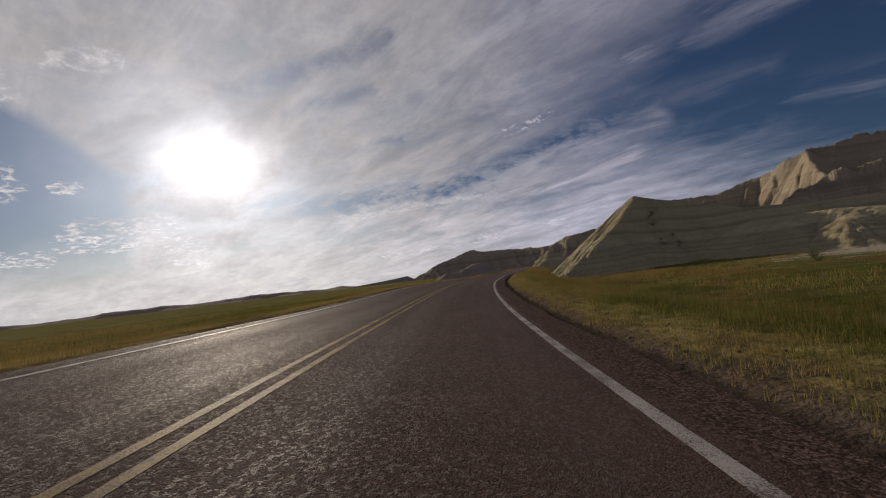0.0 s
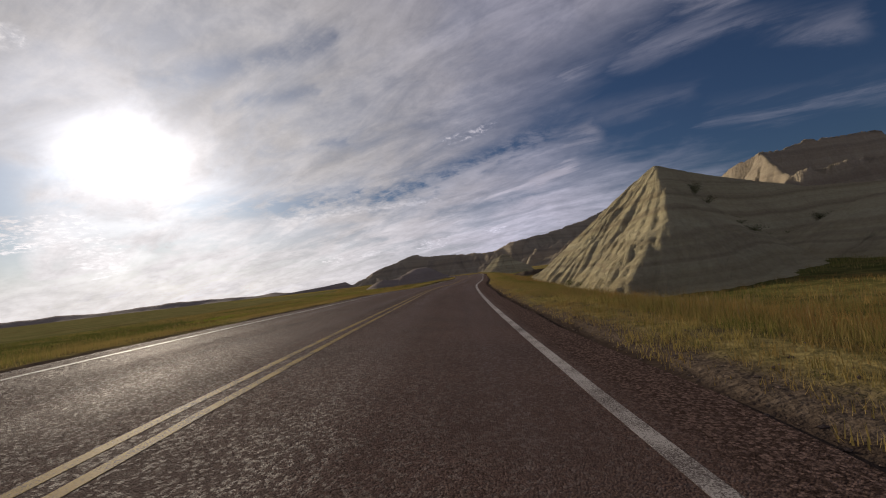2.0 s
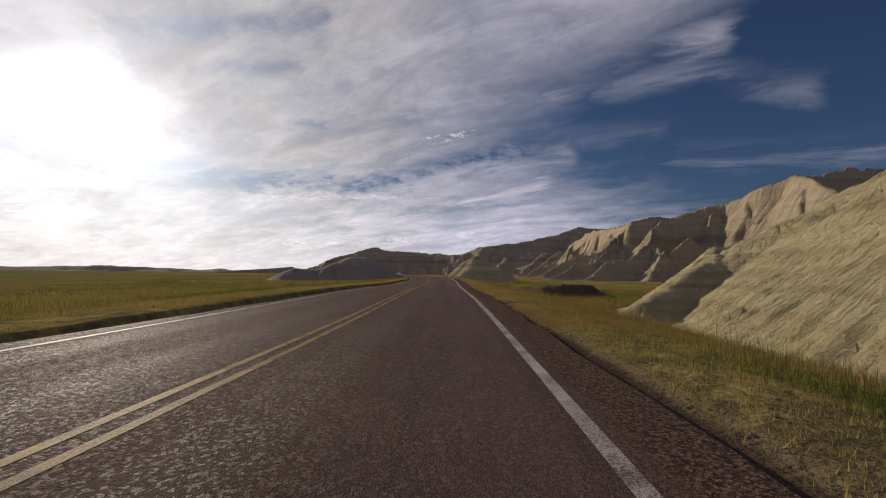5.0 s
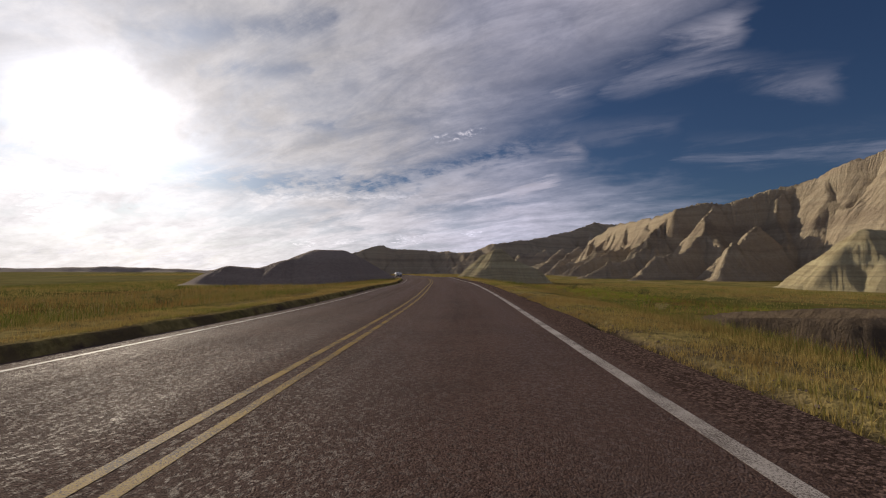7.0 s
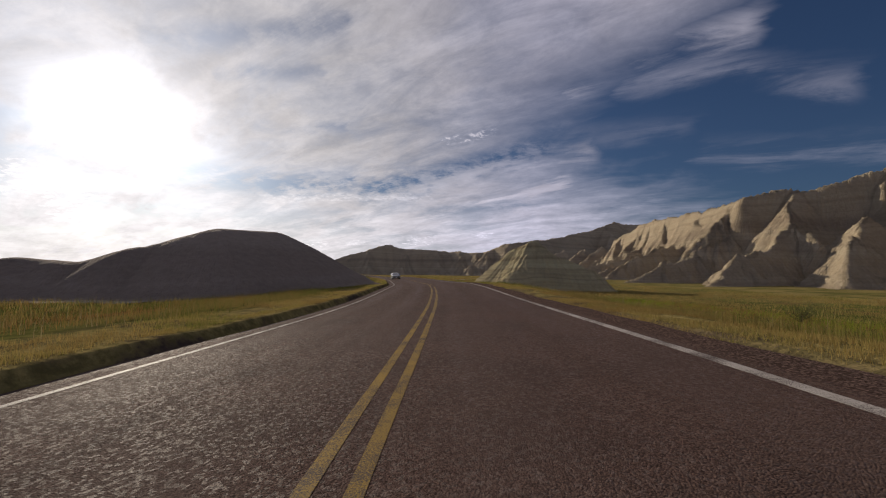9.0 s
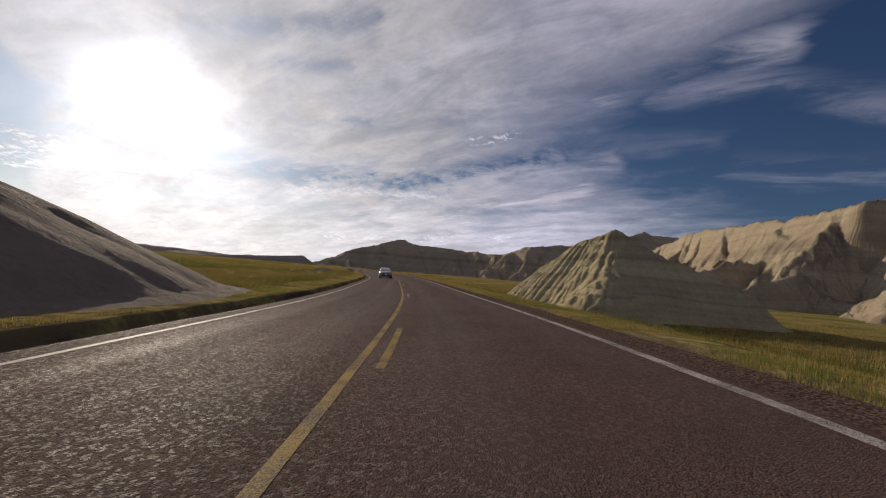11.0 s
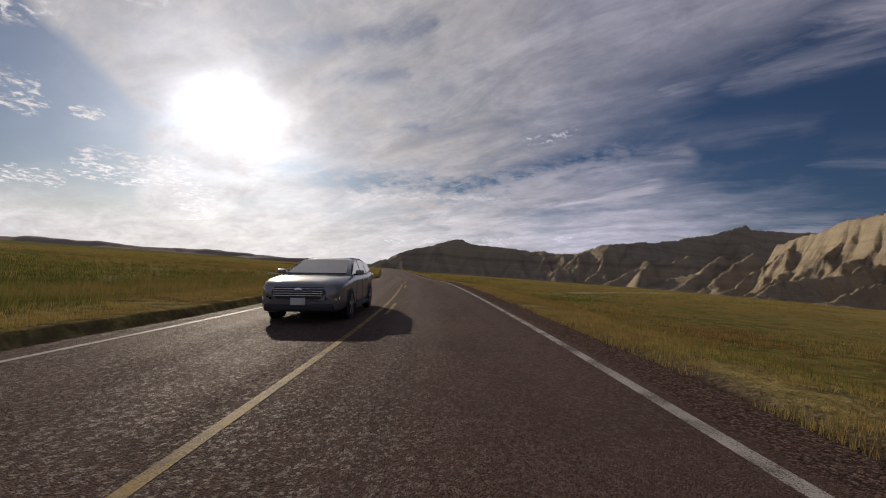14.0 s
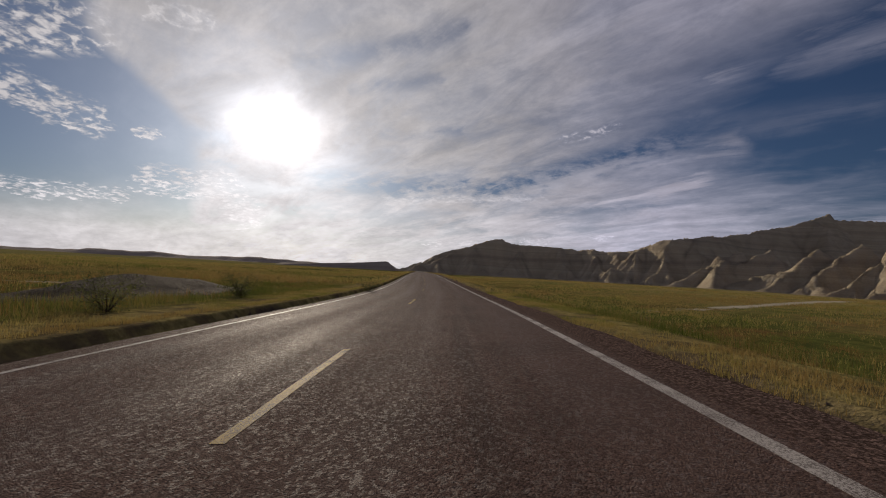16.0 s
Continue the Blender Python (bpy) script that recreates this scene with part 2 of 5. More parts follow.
# ------------------------------------------------------------------ the road's line
# y, x of the centre line, its height, cross slope of the left and of the right lane
LINE = [
    (-60, 16.62, 0.257, -0.1029, -0.1003), (-25, 4.09, 0.249, -0.0930, -0.0872), (0, -2.07, 0.218, -0.0873, -0.0857), (14, -4.33, 0.176, -0.0566, -0.0725),
    (30, -5.88, 0.314, -0.0605, -0.0662), (46, -6.47, 0.256, -0.0552, -0.0584), (61, -6.54, 0.226, -0.0324, -0.0337), (76, -5.76, 0.060, -0.0065, -0.0113),
    (92, -5.02, 0.094, 0.0039, 0.0106), (107, -4.59, 0.058, 0.0148, 0.0280), (122, -3.92, 0.022, 0.0381, 0.0502), (138, -3.79, 0.087, 0.0492, 0.0657),
    (153, -3.94, 0.020, 0.0640, 0.0626), (169, -4.75, 0.129, 0.0580, 0.0665), (184, -6.38, 0.010, 0.0573, 0.0523), (200, -9.12, -0.042, 0.0609, 0.0487),
    (214, -11.71, -0.071, 0.0518, 0.0542), (228, -14.97, -0.083, 0.0609, 0.0631), (242, -18.96, -0.020, 0.0647, 0.0716), (262, -25.00, -0.265, 0.0659, 0.0531),
    (300, -38.42, -0.203, 0.0573, 0.0501), (480, -105.90, -0.048, 0.0050, 0.0030), (700, -189.99, 0.030, 0.0035, 0.0045)]
NODES = np.array(LINE, float)


def spline(col):
    """Natural cubic spline through one column of the road's line."""
    xs, ys = NODES[:, 0], NODES[:, col]
    n, h = len(xs), np.diff(NODES[:, 0])
    a, r = np.eye(n), np.zeros(n)
    for i in range(1, n - 1):
        a[i, i - 1 : i + 2] = h[i - 1], 2 * (h[i - 1] + h[i]), h[i]
        r[i] = 6 * ((ys[i + 1] - ys[i]) / h[i] - (ys[i] - ys[i - 1]) / h[i - 1])
    m = np.linalg.solve(a, r)

    def at(v):
        v = np.asarray(v, float)
        u = np.clip(v, xs[0], xs[-1])
        i = np.clip(np.searchsorted(xs, u) - 1, 0, n - 2)
        p, q = (xs[i + 1] - u) / h[i], (u - xs[i]) / h[i]
        s = p * ys[i] + q * ys[i + 1] + ((p**3 - p) * m[i] + (q**3 - q) * m[i + 1]) * h[i] ** 2 / 6
        s0 = (ys[1] - ys[0]) / h[0] - h[0] * m[1] / 6
        s1 = (ys[-1] - ys[-2]) / h[-1] + h[-1] * m[-2] / 6
        return s + np.minimum(v - xs[0], 0) * (s0 if col == 1 else 0) + np.maximum(v - xs[-1], 0) * (s1 if col == 1 else 0)

    return at


road_x, road_height, slope_left, slope_right = spline(1), spline(2), spline(3), spline(4)
LEFT_EDGE, RIGHT_EDGE = -3.98, 4.06


def road_turn(y):
    return np.arctan((road_x(np.asarray(y) + 0.5) - road_x(np.asarray(y) - 0.5)))


def across_road(x, y):
    """Distance from the centre line, right positive, and the y at which it is measured."""
    v = np.asarray(y, float)
    for _ in range(2):
        a = road_turn(v)
        v = y + (x - road_x(v)) * np.sin(a) * np.cos(a)
    a = road_turn(v)
    return (x - road_x(v)) * np.cos(a) - (y - v) * np.sin(a), v


def road_z(u, v):
    return road_height(v) + np.minimum(u, 0) * slope_left(v) + np.maximum(u, 0) * slope_right(v)


def road_point(u, v, lift=0.0):
    a = road_turn(v)
    return np.stack([road_x(v) + u * np.cos(a), v - u * np.sin(a), road_z(u, v) + lift], -1)


def ground_z(x, y):
    """Height of the open ground."""
    x, y = np.asarray(x, float), np.asarray(y, float)
    u, v = across_road(x, y)
    far = np.abs(u)
    roll = 0.35 * fbm(x / 38, y / 38, 3, 3) + 0.9 * fbm(x / 160, y / 160, 5, 2)
    small = 0.06 * fbm(x / 2.2, y / 2.2, 8, 3)
    plain = np.where(u < 0, -0.55, -1.0) + roll * smooth(8, 60, far) + small * smooth(0, 3, far - 5)
    plain = plain - 0.35 * smooth(4, 9, u) * smooth(20, 9, u) - 0.5 * smooth(165, 190, y) * smooth(4, 10, u) * smooth(60, 20, u)
    left, right = road_z(LEFT_EDGE, v), road_z(RIGHT_EDGE, v)
    # a low turf lip on the left, a worn drop on the right
    lip = left - 0.02 + (0.03 + 0.17 * smooth(62, 100, v)) * smooth(-4.06, -4.26, u + 0.07 * fbm(x * 0.6, y * 0.6, 13, 3)) + 0.03 * fbm(x, y, 11, 3)
    shoulder = right - 0.02 - 0.06 * smooth(4.02, 4.2, u) * smooth(4.60, 4.35, u) - 0.02 * smooth(4.3, 4.8, u) + 0.03 * fbm(x * 1.5, y * 1.5, 12, 3) * smooth(4.1, 4.5, u)
    z = np.where(u < 0, lip + (plain - lip) * smooth(-5.0, -14, u), shoulder + (plain - shoulder) * smooth(5.2, 13, u))
    inside = (u > LEFT_EDGE) & (u < RIGHT_EDGE)
    return np.where(inside, road_z(u, v) - 0.03 - 0.09 * smooth(0, 0.6, np.minimum(u - LEFT_EDGE, RIGHT_EDGE - u)), z)


def mesh_from(name, verts, faces, material, smooth_shade=True):
    me = bpy.data.meshes.new(name)
    verts = np.ascontiguousarray(verts, np.float32)
    faces = np.ascontiguousarray(faces, np.int32)
    k = faces.shape[1]
    me.vertices.add(len(verts))
    me.vertices.foreach_set("co", verts.ravel())
    me.loops.add(faces.size)
    me.loops.foreach_set("vertex_index", faces.ravel())
    me.polygons.add(len(faces))
    me.polygons.foreach_set("loop_start", np.arange(len(faces), dtype=np.int32) * k)
    me.polygons.foreach_set("use_smooth", np.full(len(faces), smooth_shade))
    me.update(calc_edges=True)
    me.validate()
    if material:
        me.materials.append(material)
    return me


def grid_faces(rows, cols, keep=None):
    i = np.arange(rows * cols).reshape(rows, cols)
    f = np.stack([i[:-1, :-1], i[:-1, 1:], i[1:, 1:], i[1:, :-1]], -1).reshape(-1, 4)
    return f if keep is None else f[keep.ravel()]


def compact(verts, faces):
    used = np.unique(faces)
    back = np.zeros(len(verts), np.int32)
    back[used] = np.arange(len(used))
    return verts[used], back[faces]


def part(name, bm, material, parent, label=""):
    me = bpy.data.meshes.new(name)
    bm.to_mesh(me)
    bm.free()
    me.materials.append(material)
    ob = new(name, me)
    ob.parent = parent
    return tagged(ob, label)

# ------------------------------------------------------------------ materials
def material(name):
    m = bpy.data.materials.new(name)
    m.use_nodes = True
    w = Nodes(m.node_tree)
    out = w.n("ShaderNodeOutputMaterial")
    bsdf = w.n("ShaderNodeBsdfPrincipled")
    w.link(bsdf.outputs[0], out.inputs[0])
    return m, w, bsdf


def relief(w, bsdf, height, strength, distance):
    bump = w.n("ShaderNodeBump", i_Strength=strength, i_Distance=distance)
    w.link(height, bump.inputs["Height"])
    w.link(bump.outputs[0], bsdf.inputs["Normal"])


def clay_material(name, low, mid, high, size=1.0):
    """Layered clay and siltstone: level bands by height, stains, cracked skin."""
    m, w, bsdf = material(name)
    p = w.n("ShaderNodeNewGeometry").outputs["Position"]
    x, y, z = w.split(p)
    warp = w.noise(p, 0.05 / size, 3.0)
    level = w.math("ADD", z, w.math("MULTIPLY", w.math("SUBTRACT", warp, 0.5), 2.6 * size))
    bands = w.noise(w.join(0.0, 0.0, level), 0.55 / size, 4.0, 0.7)
    bands2 = w.noise(w.join(3.0, 0.0, level), 2.1 / size, 3.0, 0.6)
    base = w.mix(w.remap(bands, 0.36, 0.64), low, high)
    base = w.mix(w.math("MULTIPLY", w.remap(bands2, 0.5, 0.66), 0.4 if size < 2 else 0.22), base, mid)
    belt = w.noise(w.join(7.0, 0.0, level), 0.42 / size, 3.0, 0.6)
    base = w.mix(w.remap(belt, 0.50, 0.60, 0.0, 0.5), base, w.mix(0.15, mid, low))
    stain = w.noise(p, 0.22 / size, 5.0, 0.65)
    base = w.mix(w.math("MULTIPLY", w.remap(stain, 0.45, 0.75), 0.45), base, mid)
    grain = w.noise(p, 3.2 / size, 6.0, 0.7)
    base = w.mix(w.remap(grain, 0.3, 0.75, 0.0, 0.5), base, w.mix(1.0, base, (0.62, 0.58, 0.54), "MULTIPLY"))
    w.link(base, bsdf.inputs["Base Color"])
    bsdf.inputs["Roughness"].default_value = 0.95
    bsdf.inputs["Specular IOR Level"].default_value = 0.04
    skin = w.noise(p, 7.5 / size, 7.0, 0.72)
    # fine flutes washed straight down the faces
    bend = w.vmath("SCALE", w.noise(p, 0.9 / size, 3.0, colour=True), 0.9 * size)
    fall = w.n("ShaderNodeAttribute", attribute_name="fall").outputs["Vector"]
    flute = w.noise(w.vmath("ADD", fall, w.vmath("SCALE", bend, 0.25)), 2.2 / size, 4.0, 0.6)
    groove = w.remap(w.math("ABSOLUTE", w.math("SUBTRACT", flute, 0.5)), 0.0, 0.12, 0.0, 1.0)
    h = w.math("ADD", w.math("MULTIPLY", grain, 0.8), w.math("MULTIPLY", skin, 0.75))
    h = w.math("ADD", h, w.math("MULTIPLY", groove, 0.16 if size < 2 else 0.3))
    h = w.math("ADD", h, w.math("MULTIPLY", bands2, 0.06))
    relief(w, bsdf, h, 0.85, 0.26 * size)
    return m


CLAY_NEAR = clay_material("pale_clay", (0.47, 0.415, 0.255), (0.235, 0.185, 0.115), (0.38, 0.325, 0.185), 1.0)
CLAY_RANGE = clay_material("layered_clay", (0.44, 0.375, 0.265), (0.225, 0.18, 0.135), (0.345, 0.28, 0.195), 3.0)
CLAY_DARK = clay_material("grey_mud", (0.34, 0.28, 0.23), (0.24, 0.19, 0.155), (0.30, 0.25, 0.205), 1.6)

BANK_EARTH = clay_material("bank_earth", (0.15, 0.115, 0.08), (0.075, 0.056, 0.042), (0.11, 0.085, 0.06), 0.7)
EARTH = clay_material("brown_earth", (0.055, 0.037, 0.025), (0.035, 0.025, 0.018), (0.045, 0.032, 0.022), 0.8)

PALE_PATCHES = [  # x, y, half length, half width, bearing
    (-22.2, 160.8, 6, 1.9, 12), (4.5, 208, 7, 2.4, 75), (-32.6, 251, 2.2, 0.5, 40), (-43, 257, 3, 0.6, 30), (25, 324, 52, 1.3, 50), (4, 299, 14, 0.8, 46), (38, 45, 18, 8, 20), (7.6, 117.6, 2.4, 0.6, -35)]


def ground_material():
    m, w, bsdf = material("prairie")
    p = w.n("ShaderNodeNewGeometry").outputs["Position"]
    u = w.n("ShaderNodeAttribute", attribute_name="across").outputs["Fac"]
    broad = w.noise(p, 0.03, 4.0, 0.6, 0.6)
    mid = w.noise(p, 0.16, 5.0, 0.6, 0.5)
    fine = w.noise(p, 2.6, 6.0, 0.7)
    clump = w.noise(p, 0.7, 5.0, 0.65, 0.4)
    grass = w.mix(w.remap(broad, 0.42, 0.58), (0.10, 0.11, 0.026), (0.19, 0.155, 0.05))
    grass = w.mix(w.remap(mid, 0.5, 0.66), grass, (0.16, 0.095, 0.035))
    grass = w.mix(w.remap(clump, 0.42, 0.62, 0.0, 0.75), grass, (0.05, 0.055, 0.018))
    grass = w.mix(w.remap(fine, 0.35, 0.7, 0.0, 0.5), grass, (0.045, 0.048, 0.018))
    straw = w.mix(w.remap(fine, 0.35, 0.65), (0.30, 0.235, 0.09), (0.12, 0.10, 0.04))
    straw = w.mix(w.remap(clump, 0.46, 0.62, 0.0, 0.8), straw, w.mix(fine, (0.055, 0.042, 0.026), (0.13, 0.095, 0.06)))
    pebble = w.n("ShaderNodeTexVoronoi", i_Scale=32.0)
    w.link(p, pebble.inputs["Vector"])
    soil = w.mix(w.noise(p, 9.0, 5.0, 0.7), (0.045, 0.034, 0.024), (0.125, 0.092, 0.064))
    soil = w.mix(0.45, soil, w.mix(pebble.outputs["Color"], (0.035, 0.026, 0.02), (0.18, 0.14, 0.105)))
    # darker soil in the rut along the edge of the tarmac, bare earth on the cut of the left bank
    rut = w.remap(w.math("ABSOLUTE", w.math("SUBTRACT", w.math("ADD", u, w.math("MULTIPLY", w.math("SUBTRACT", w.noise(p, 0.9, 4.0), 0.5), 0.4)), 4.2)), 0.26, 0.08)
    soil = w.mix(w.math("MULTIPLY", rut, 0.8), soil, (0.05, 0.036, 0.028))
    # the bank face's shade is partly put into this darker earth colour
    cut = w.remap(u, -3.5, -4.0)
    soil = w.mix(w.math("MULTIPLY", cut, 0.85), soil, w.mix(fine, (0.04, 0.03, 0.024), (0.10, 0.073, 0.055)))
    clay = w.mix(fine, (0.44, 0.40, 0.32), (0.30, 0.26, 0.2))
    side = w.math("ABSOLUTE", w.math("ADD", u, 0.1))
    wander = w.math("ADD", side, w.math("MULTIPLY", w.math("SUBTRACT", mid, 0.5), 2.4))
    base = w.mix(w.remap(wander, 5.0, 7.2), straw, grass)
    far = w.math("MULTIPLY", w.remap(u, 16, 60), w.remap(mid, 0.35, 0.6, 0.2, 0.8))
    base = w.mix(far, base, (0.27, 0.21, 0.08))
    base = w.mix(w.math("MULTIPLY", w.remap(u, -30, -75), w.remap(mid, 0.35, 0.65, 0.9, 0.35)), base, (0.20, 0.175, 0.07))
    reach = w.math("SUBTRACT", w.math("ABSOLUTE", w.math("SUBTRACT", u, 0.05)), w.remap(w.split(p)[1], 60, 95, 4.3, 4.05))
    base = w.mix(w.remap(w.math("ADD", reach, w.math("ADD", w.math("MULTIPLY", w.math("SUBTRACT", fine, 0.5), 0.7), w.math("MULTIPLY", w.math("SUBTRACT", mid, 0.5), 1.4))), w.remap(u, -1, 1, -0.1, 0.05), w.remap(u, -1, 1, 0.12, 0.7)), soil, base)
    for k, (x, y, a, b, turn) in enumerate(PALE_PATCHES):
        c, s = math.cos(radians(turn)), math.sin(radians(turn))
        q = w.vmath("SUBTRACT", p, (x, y, 0))
        qx, qy, _ = w.split(q)
        la = w.math("DIVIDE", w.math("ADD", w.math("MULTIPLY", qx, c), w.math("MULTIPLY", qy, s)), a)
        lb = w.math("DIVIDE", w.math("SUBTRACT", w.math("MULTIPLY", qy, c), w.math("MULTIPLY", qx, s)), b)
        r = w.math("SQRT", w.math("ADD", w.math("MULTIPLY", la, la), w.math("MULTIPLY", lb, lb)))
        r = w.math("ADD", r, w.math("MULTIPLY", w.math("SUBTRACT", w.noise(p, 0.55, 6.0, 0.75), 0.5), 3.2))
        base = w.mix(w.math("MULTIPLY", w.remap(r, 1.05, 0.7), 0.85), base, clay)
    w.link(base, bsdf.inputs["Base Color"])
    bsdf.inputs["Roughness"].default_value = 1.0
    bsdf.inputs["Specular IOR Level"].default_value = 0.0
    relief(w, bsdf, w.math("ADD", fine, w.math("MULTIPLY", w.noise(p, 12.0, 4.0), 0.4)), 0.8, 0.12)
    return m


def asphalt_material():
    m, w, bsdf = material("worn_asphalt")
    p = w.n("ShaderNodeNewGeometry").outputs["Position"]
    u = w.n("ShaderNodeAttribute", attribute_name="across").outputs["Fac"]
    stones = w.n("ShaderNodeTexVoronoi", i_Scale=110.0)
    w.link(p, stones.inputs["Vector"])
    coarse = w.noise(p, 90.0, 4.0, 0.7)
    blot = w.noise(p, 0.7, 5.0, 0.6)
    x, y, z = w.split(p)
    streak = w.noise(w.join(w.math("MULTIPLY", u, 1.6), w.math("MULTIPLY", y, 0.05), 0.0), 1.0, 4.0, 0.6)
    chips = w.n("ShaderNodeTexVoronoi", i_Scale=80.0)
    w.link(p, chips.inputs["Vector"])
    rnd = w.split(chips.outputs["Color"])[0]
    base = w.mix(stones.outputs["Color"], (0.034, 0.023, 0.0195), (0.142, 0.090, 0.073))
    base = w.mix(w.remap(rnd, 0.62, 0.95, 0.0, 0.5), base, (0.145, 0.104, 0.09))
    base = w.mix(w.remap(rnd, 0.3, 0.05, 0.0, 0.5), base, (0.022, 0.015, 0.013))
    base = w.mix(w.remap(blot, 0.35, 0.7, 0.0, 0.5), base, (0.055, 0.038, 0.033))
    patches = w.noise(p, 0.17, 4.0, 0.6)
    base = w.mix(w.remap(patches, 0.42, 0.68, 0.0, 0.35), base, (0.092, 0.063, 0.053))
    stain = w.noise(w.join(w.math("MULTIPLY", u, 1.3), w.math("MULTIPLY", y, 0.035), 5.0), 1.0, 5.0, 0.7)
    base = w.mix(w.remap(stain, 0.52, 0.72, 0.0, 0.5), base, (0.044, 0.031, 0.027))
    # polished wheel paths
    def path(centre, half):
        return w.remap(w.math("ABSOLUTE", w.math("SUBTRACT", u, centre)), half, 0.15)
    tracks = w.math("ADD", w.math("ADD", path(0.95, 0.6), path(2.75, 0.6)), w.math("ADD", path(-0.95, 0.6), path(-2.75, 0.6)), clamp=True)
    base = w.mix(w.math("MULTIPLY", tracks, 0.3), base, (0.095, 0.066, 0.056))
    loose = w.n("ShaderNodeTexVoronoi", i_Scale=42.0)
    w.link(p, loose.inputs["Vector"])
    gravel = w.mix(w.split(loose.outputs["Color"])[0], (0.030, 0.020, 0.016), (0.20, 0.135, 0.112))
    gravel = w.mix(w.remap(loose.outputs["Distance"], 0.35, 0.75, 0.0, 0.8), gravel, (0.022, 0.015, 0.012))
    edge = w.remap(w.math("ADD", u, w.math("MULTIPLY", w.math("SUBTRACT", blot, 0.5), 0.3)), 3.36, 3.62)
    base = w.mix(w.math("MULTIPLY", edge, 0.8), base, gravel)
    w.link(base, bsdf.inputs["Base Color"])
    rough = w.math("SUBTRACT", w.remap(streak, 0.3, 0.7, 0.74, 0.62), w.math("MULTIPLY", tracks, 0.06))
    rough = w.math("ADD", rough, w.math("MULTIPLY", edge, 0.3))
    w.link(rough, bsdf.inputs["Roughness"])
    glint = w.remap(w.split(loose.outputs["Color"])[1], 0.6, 1.0, 0.006, 0.10)
    w.link(w.math("MULTIPLY", glint, w.remap(edge, 0.0, 1.0, 1.0, 0.25)), bsdf.inputs["Specular IOR Level"])
    h = w.math("ADD", w.noise(p, 130.0, 3.0, 0.8), w.math("MULTIPLY", coarse, 0.6))
    h = w.math("ADD", h, w.math("MULTIPLY", chips.outputs["Distance"], -1.2))
    relief(w, bsdf, h, 0.85, 0.009)
    return m


def paint_material(name, colour, worn):
    m, w, bsdf = material(name)
    p = w.n("ShaderNodeNewGeometry").outputs["Position"]
    chips = w.noise(p, 85.0, 5.0, 0.8)
    patch = w.noise(p, 2.2, 4.0, 0.6)
    wear = w.remap(w.math("ADD", chips, w.math("MULTIPLY", w.math("SUBTRACT", patch, 0.5), 0.5)), 0.44, 0.6, 0.0, worn)
    w.link(w.mix(wear, colour, (0.06, 0.045, 0.04)), bsdf.inputs["Base Color"])
    bsdf.inputs["Roughness"].default_value = 0.62
    bsdf.inputs["Specular IOR Level"].default_value = 0.035
    relief(w, bsdf, chips, 0.5, 0.006)
    return m


def blade_material(name, tones):
    """Grass and leaves: one of several tones for each blade, thin and lit through."""
    m, w, bsdf = material(name)
    info = w.n("ShaderNodeNewGeometry")
    ramp = w.n("ShaderNodeValToRGB")
    ramp.color_ramp.interpolation = "LINEAR"
    for k, tone in enumerate(tones):
        stop = ramp.color_ramp.elements[k] if k < 2 else ramp.color_ramp.elements.new(0.5)
        stop.color = (*tone, 1)
    for k, stop in enumerate(ramp.color_ramp.elements):
        stop.position = k / (len(tones) - 1)
    patch = w.math("ADD", w.math("MULTIPLY", w.noise(info.outputs["Position"], 0.03, 4.0, 0.6, 0.6), 0.7), w.math("MULTIPLY", w.noise(info.outputs["Position"], 0.2, 3.0, 0.6), 0.3))
    spots = w.noise(info.outputs["Position"], 0.55, 3.0, 0.6)
    tone = w.math("ADD", w.math("MULTIPLY", info.outputs["Random Per Island"], 0.34), w.math("ADD", w.remap(patch, 0.43, 0.58, 0.0, 0.46), w.remap(spots, 0.4, 0.62, -0.08, 0.2)))
    w.link(tone, ramp.inputs[0])
    w.link(ramp.outputs[0], bsdf.inputs["Base Color"])
    bsdf.inputs["Roughness"].default_value = 0.85
    bsdf.inputs["Specular IOR Level"].default_value = 0.06
    trans = w.n("ShaderNodeBsdfTranslucent")
    w.link(ramp.outputs[0], trans.inputs[0])
    both = w.n("ShaderNodeMixShader", i_Fac=0.35)
    w.link(bsdf.outputs[0], both.inputs[1])
    w.link(trans.outputs[0], both.inputs[2])
    out = [n for n in w.t.nodes if n.bl_idname == "ShaderNodeOutputMaterial"][0]
    w.link(both.outputs[0], out.inputs[0])
    return m


PRAIRIE = ground_material()
ASPHALT = asphalt_material()
WHITE_PAINT = paint_material("white_road_paint", (0.36, 0.33, 0.30), 0.92)
YELLOW_PAINT = paint_material("yellow_road_paint", (0.235, 0.15, 0.03), 0.95)
GRASS = blade_material("prairie_grass", [(0.06, 0.085, 0.014), (0.095, 0.12, 0.022), (0.15, 0.145, 0.035), (0.25, 0.18, 0.065)])
STRAW = blade_material("dry_grass", [(0.13, 0.15, 0.028), (0.22, 0.195, 0.05), (0.34, 0.26, 0.085), (0.27, 0.18, 0.065)])
REED = blade_material("rust_grass", [(0.09, 0.10, 0.02), (0.17, 0.115, 0.03), (0.24, 0.125, 0.042), (0.28, 0.18, 0.06)])
SEED = blade_material("pale_seed_heads", [(0.26, 0.22, 0.11), (0.36, 0.29, 0.16), (0.24, 0.17, 0.08)])
CLOVER = blade_material("bright_weeds", [(0.10, 0.17, 0.014), (0.16, 0.22, 0.02), (0.24, 0.26, 0.035)])
PALE_LEAF = blade_material("pale_shrub_leaf", [(0.22, 0.20, 0.07), (0.34, 0.29, 0.12), (0.42, 0.36, 0.18)])
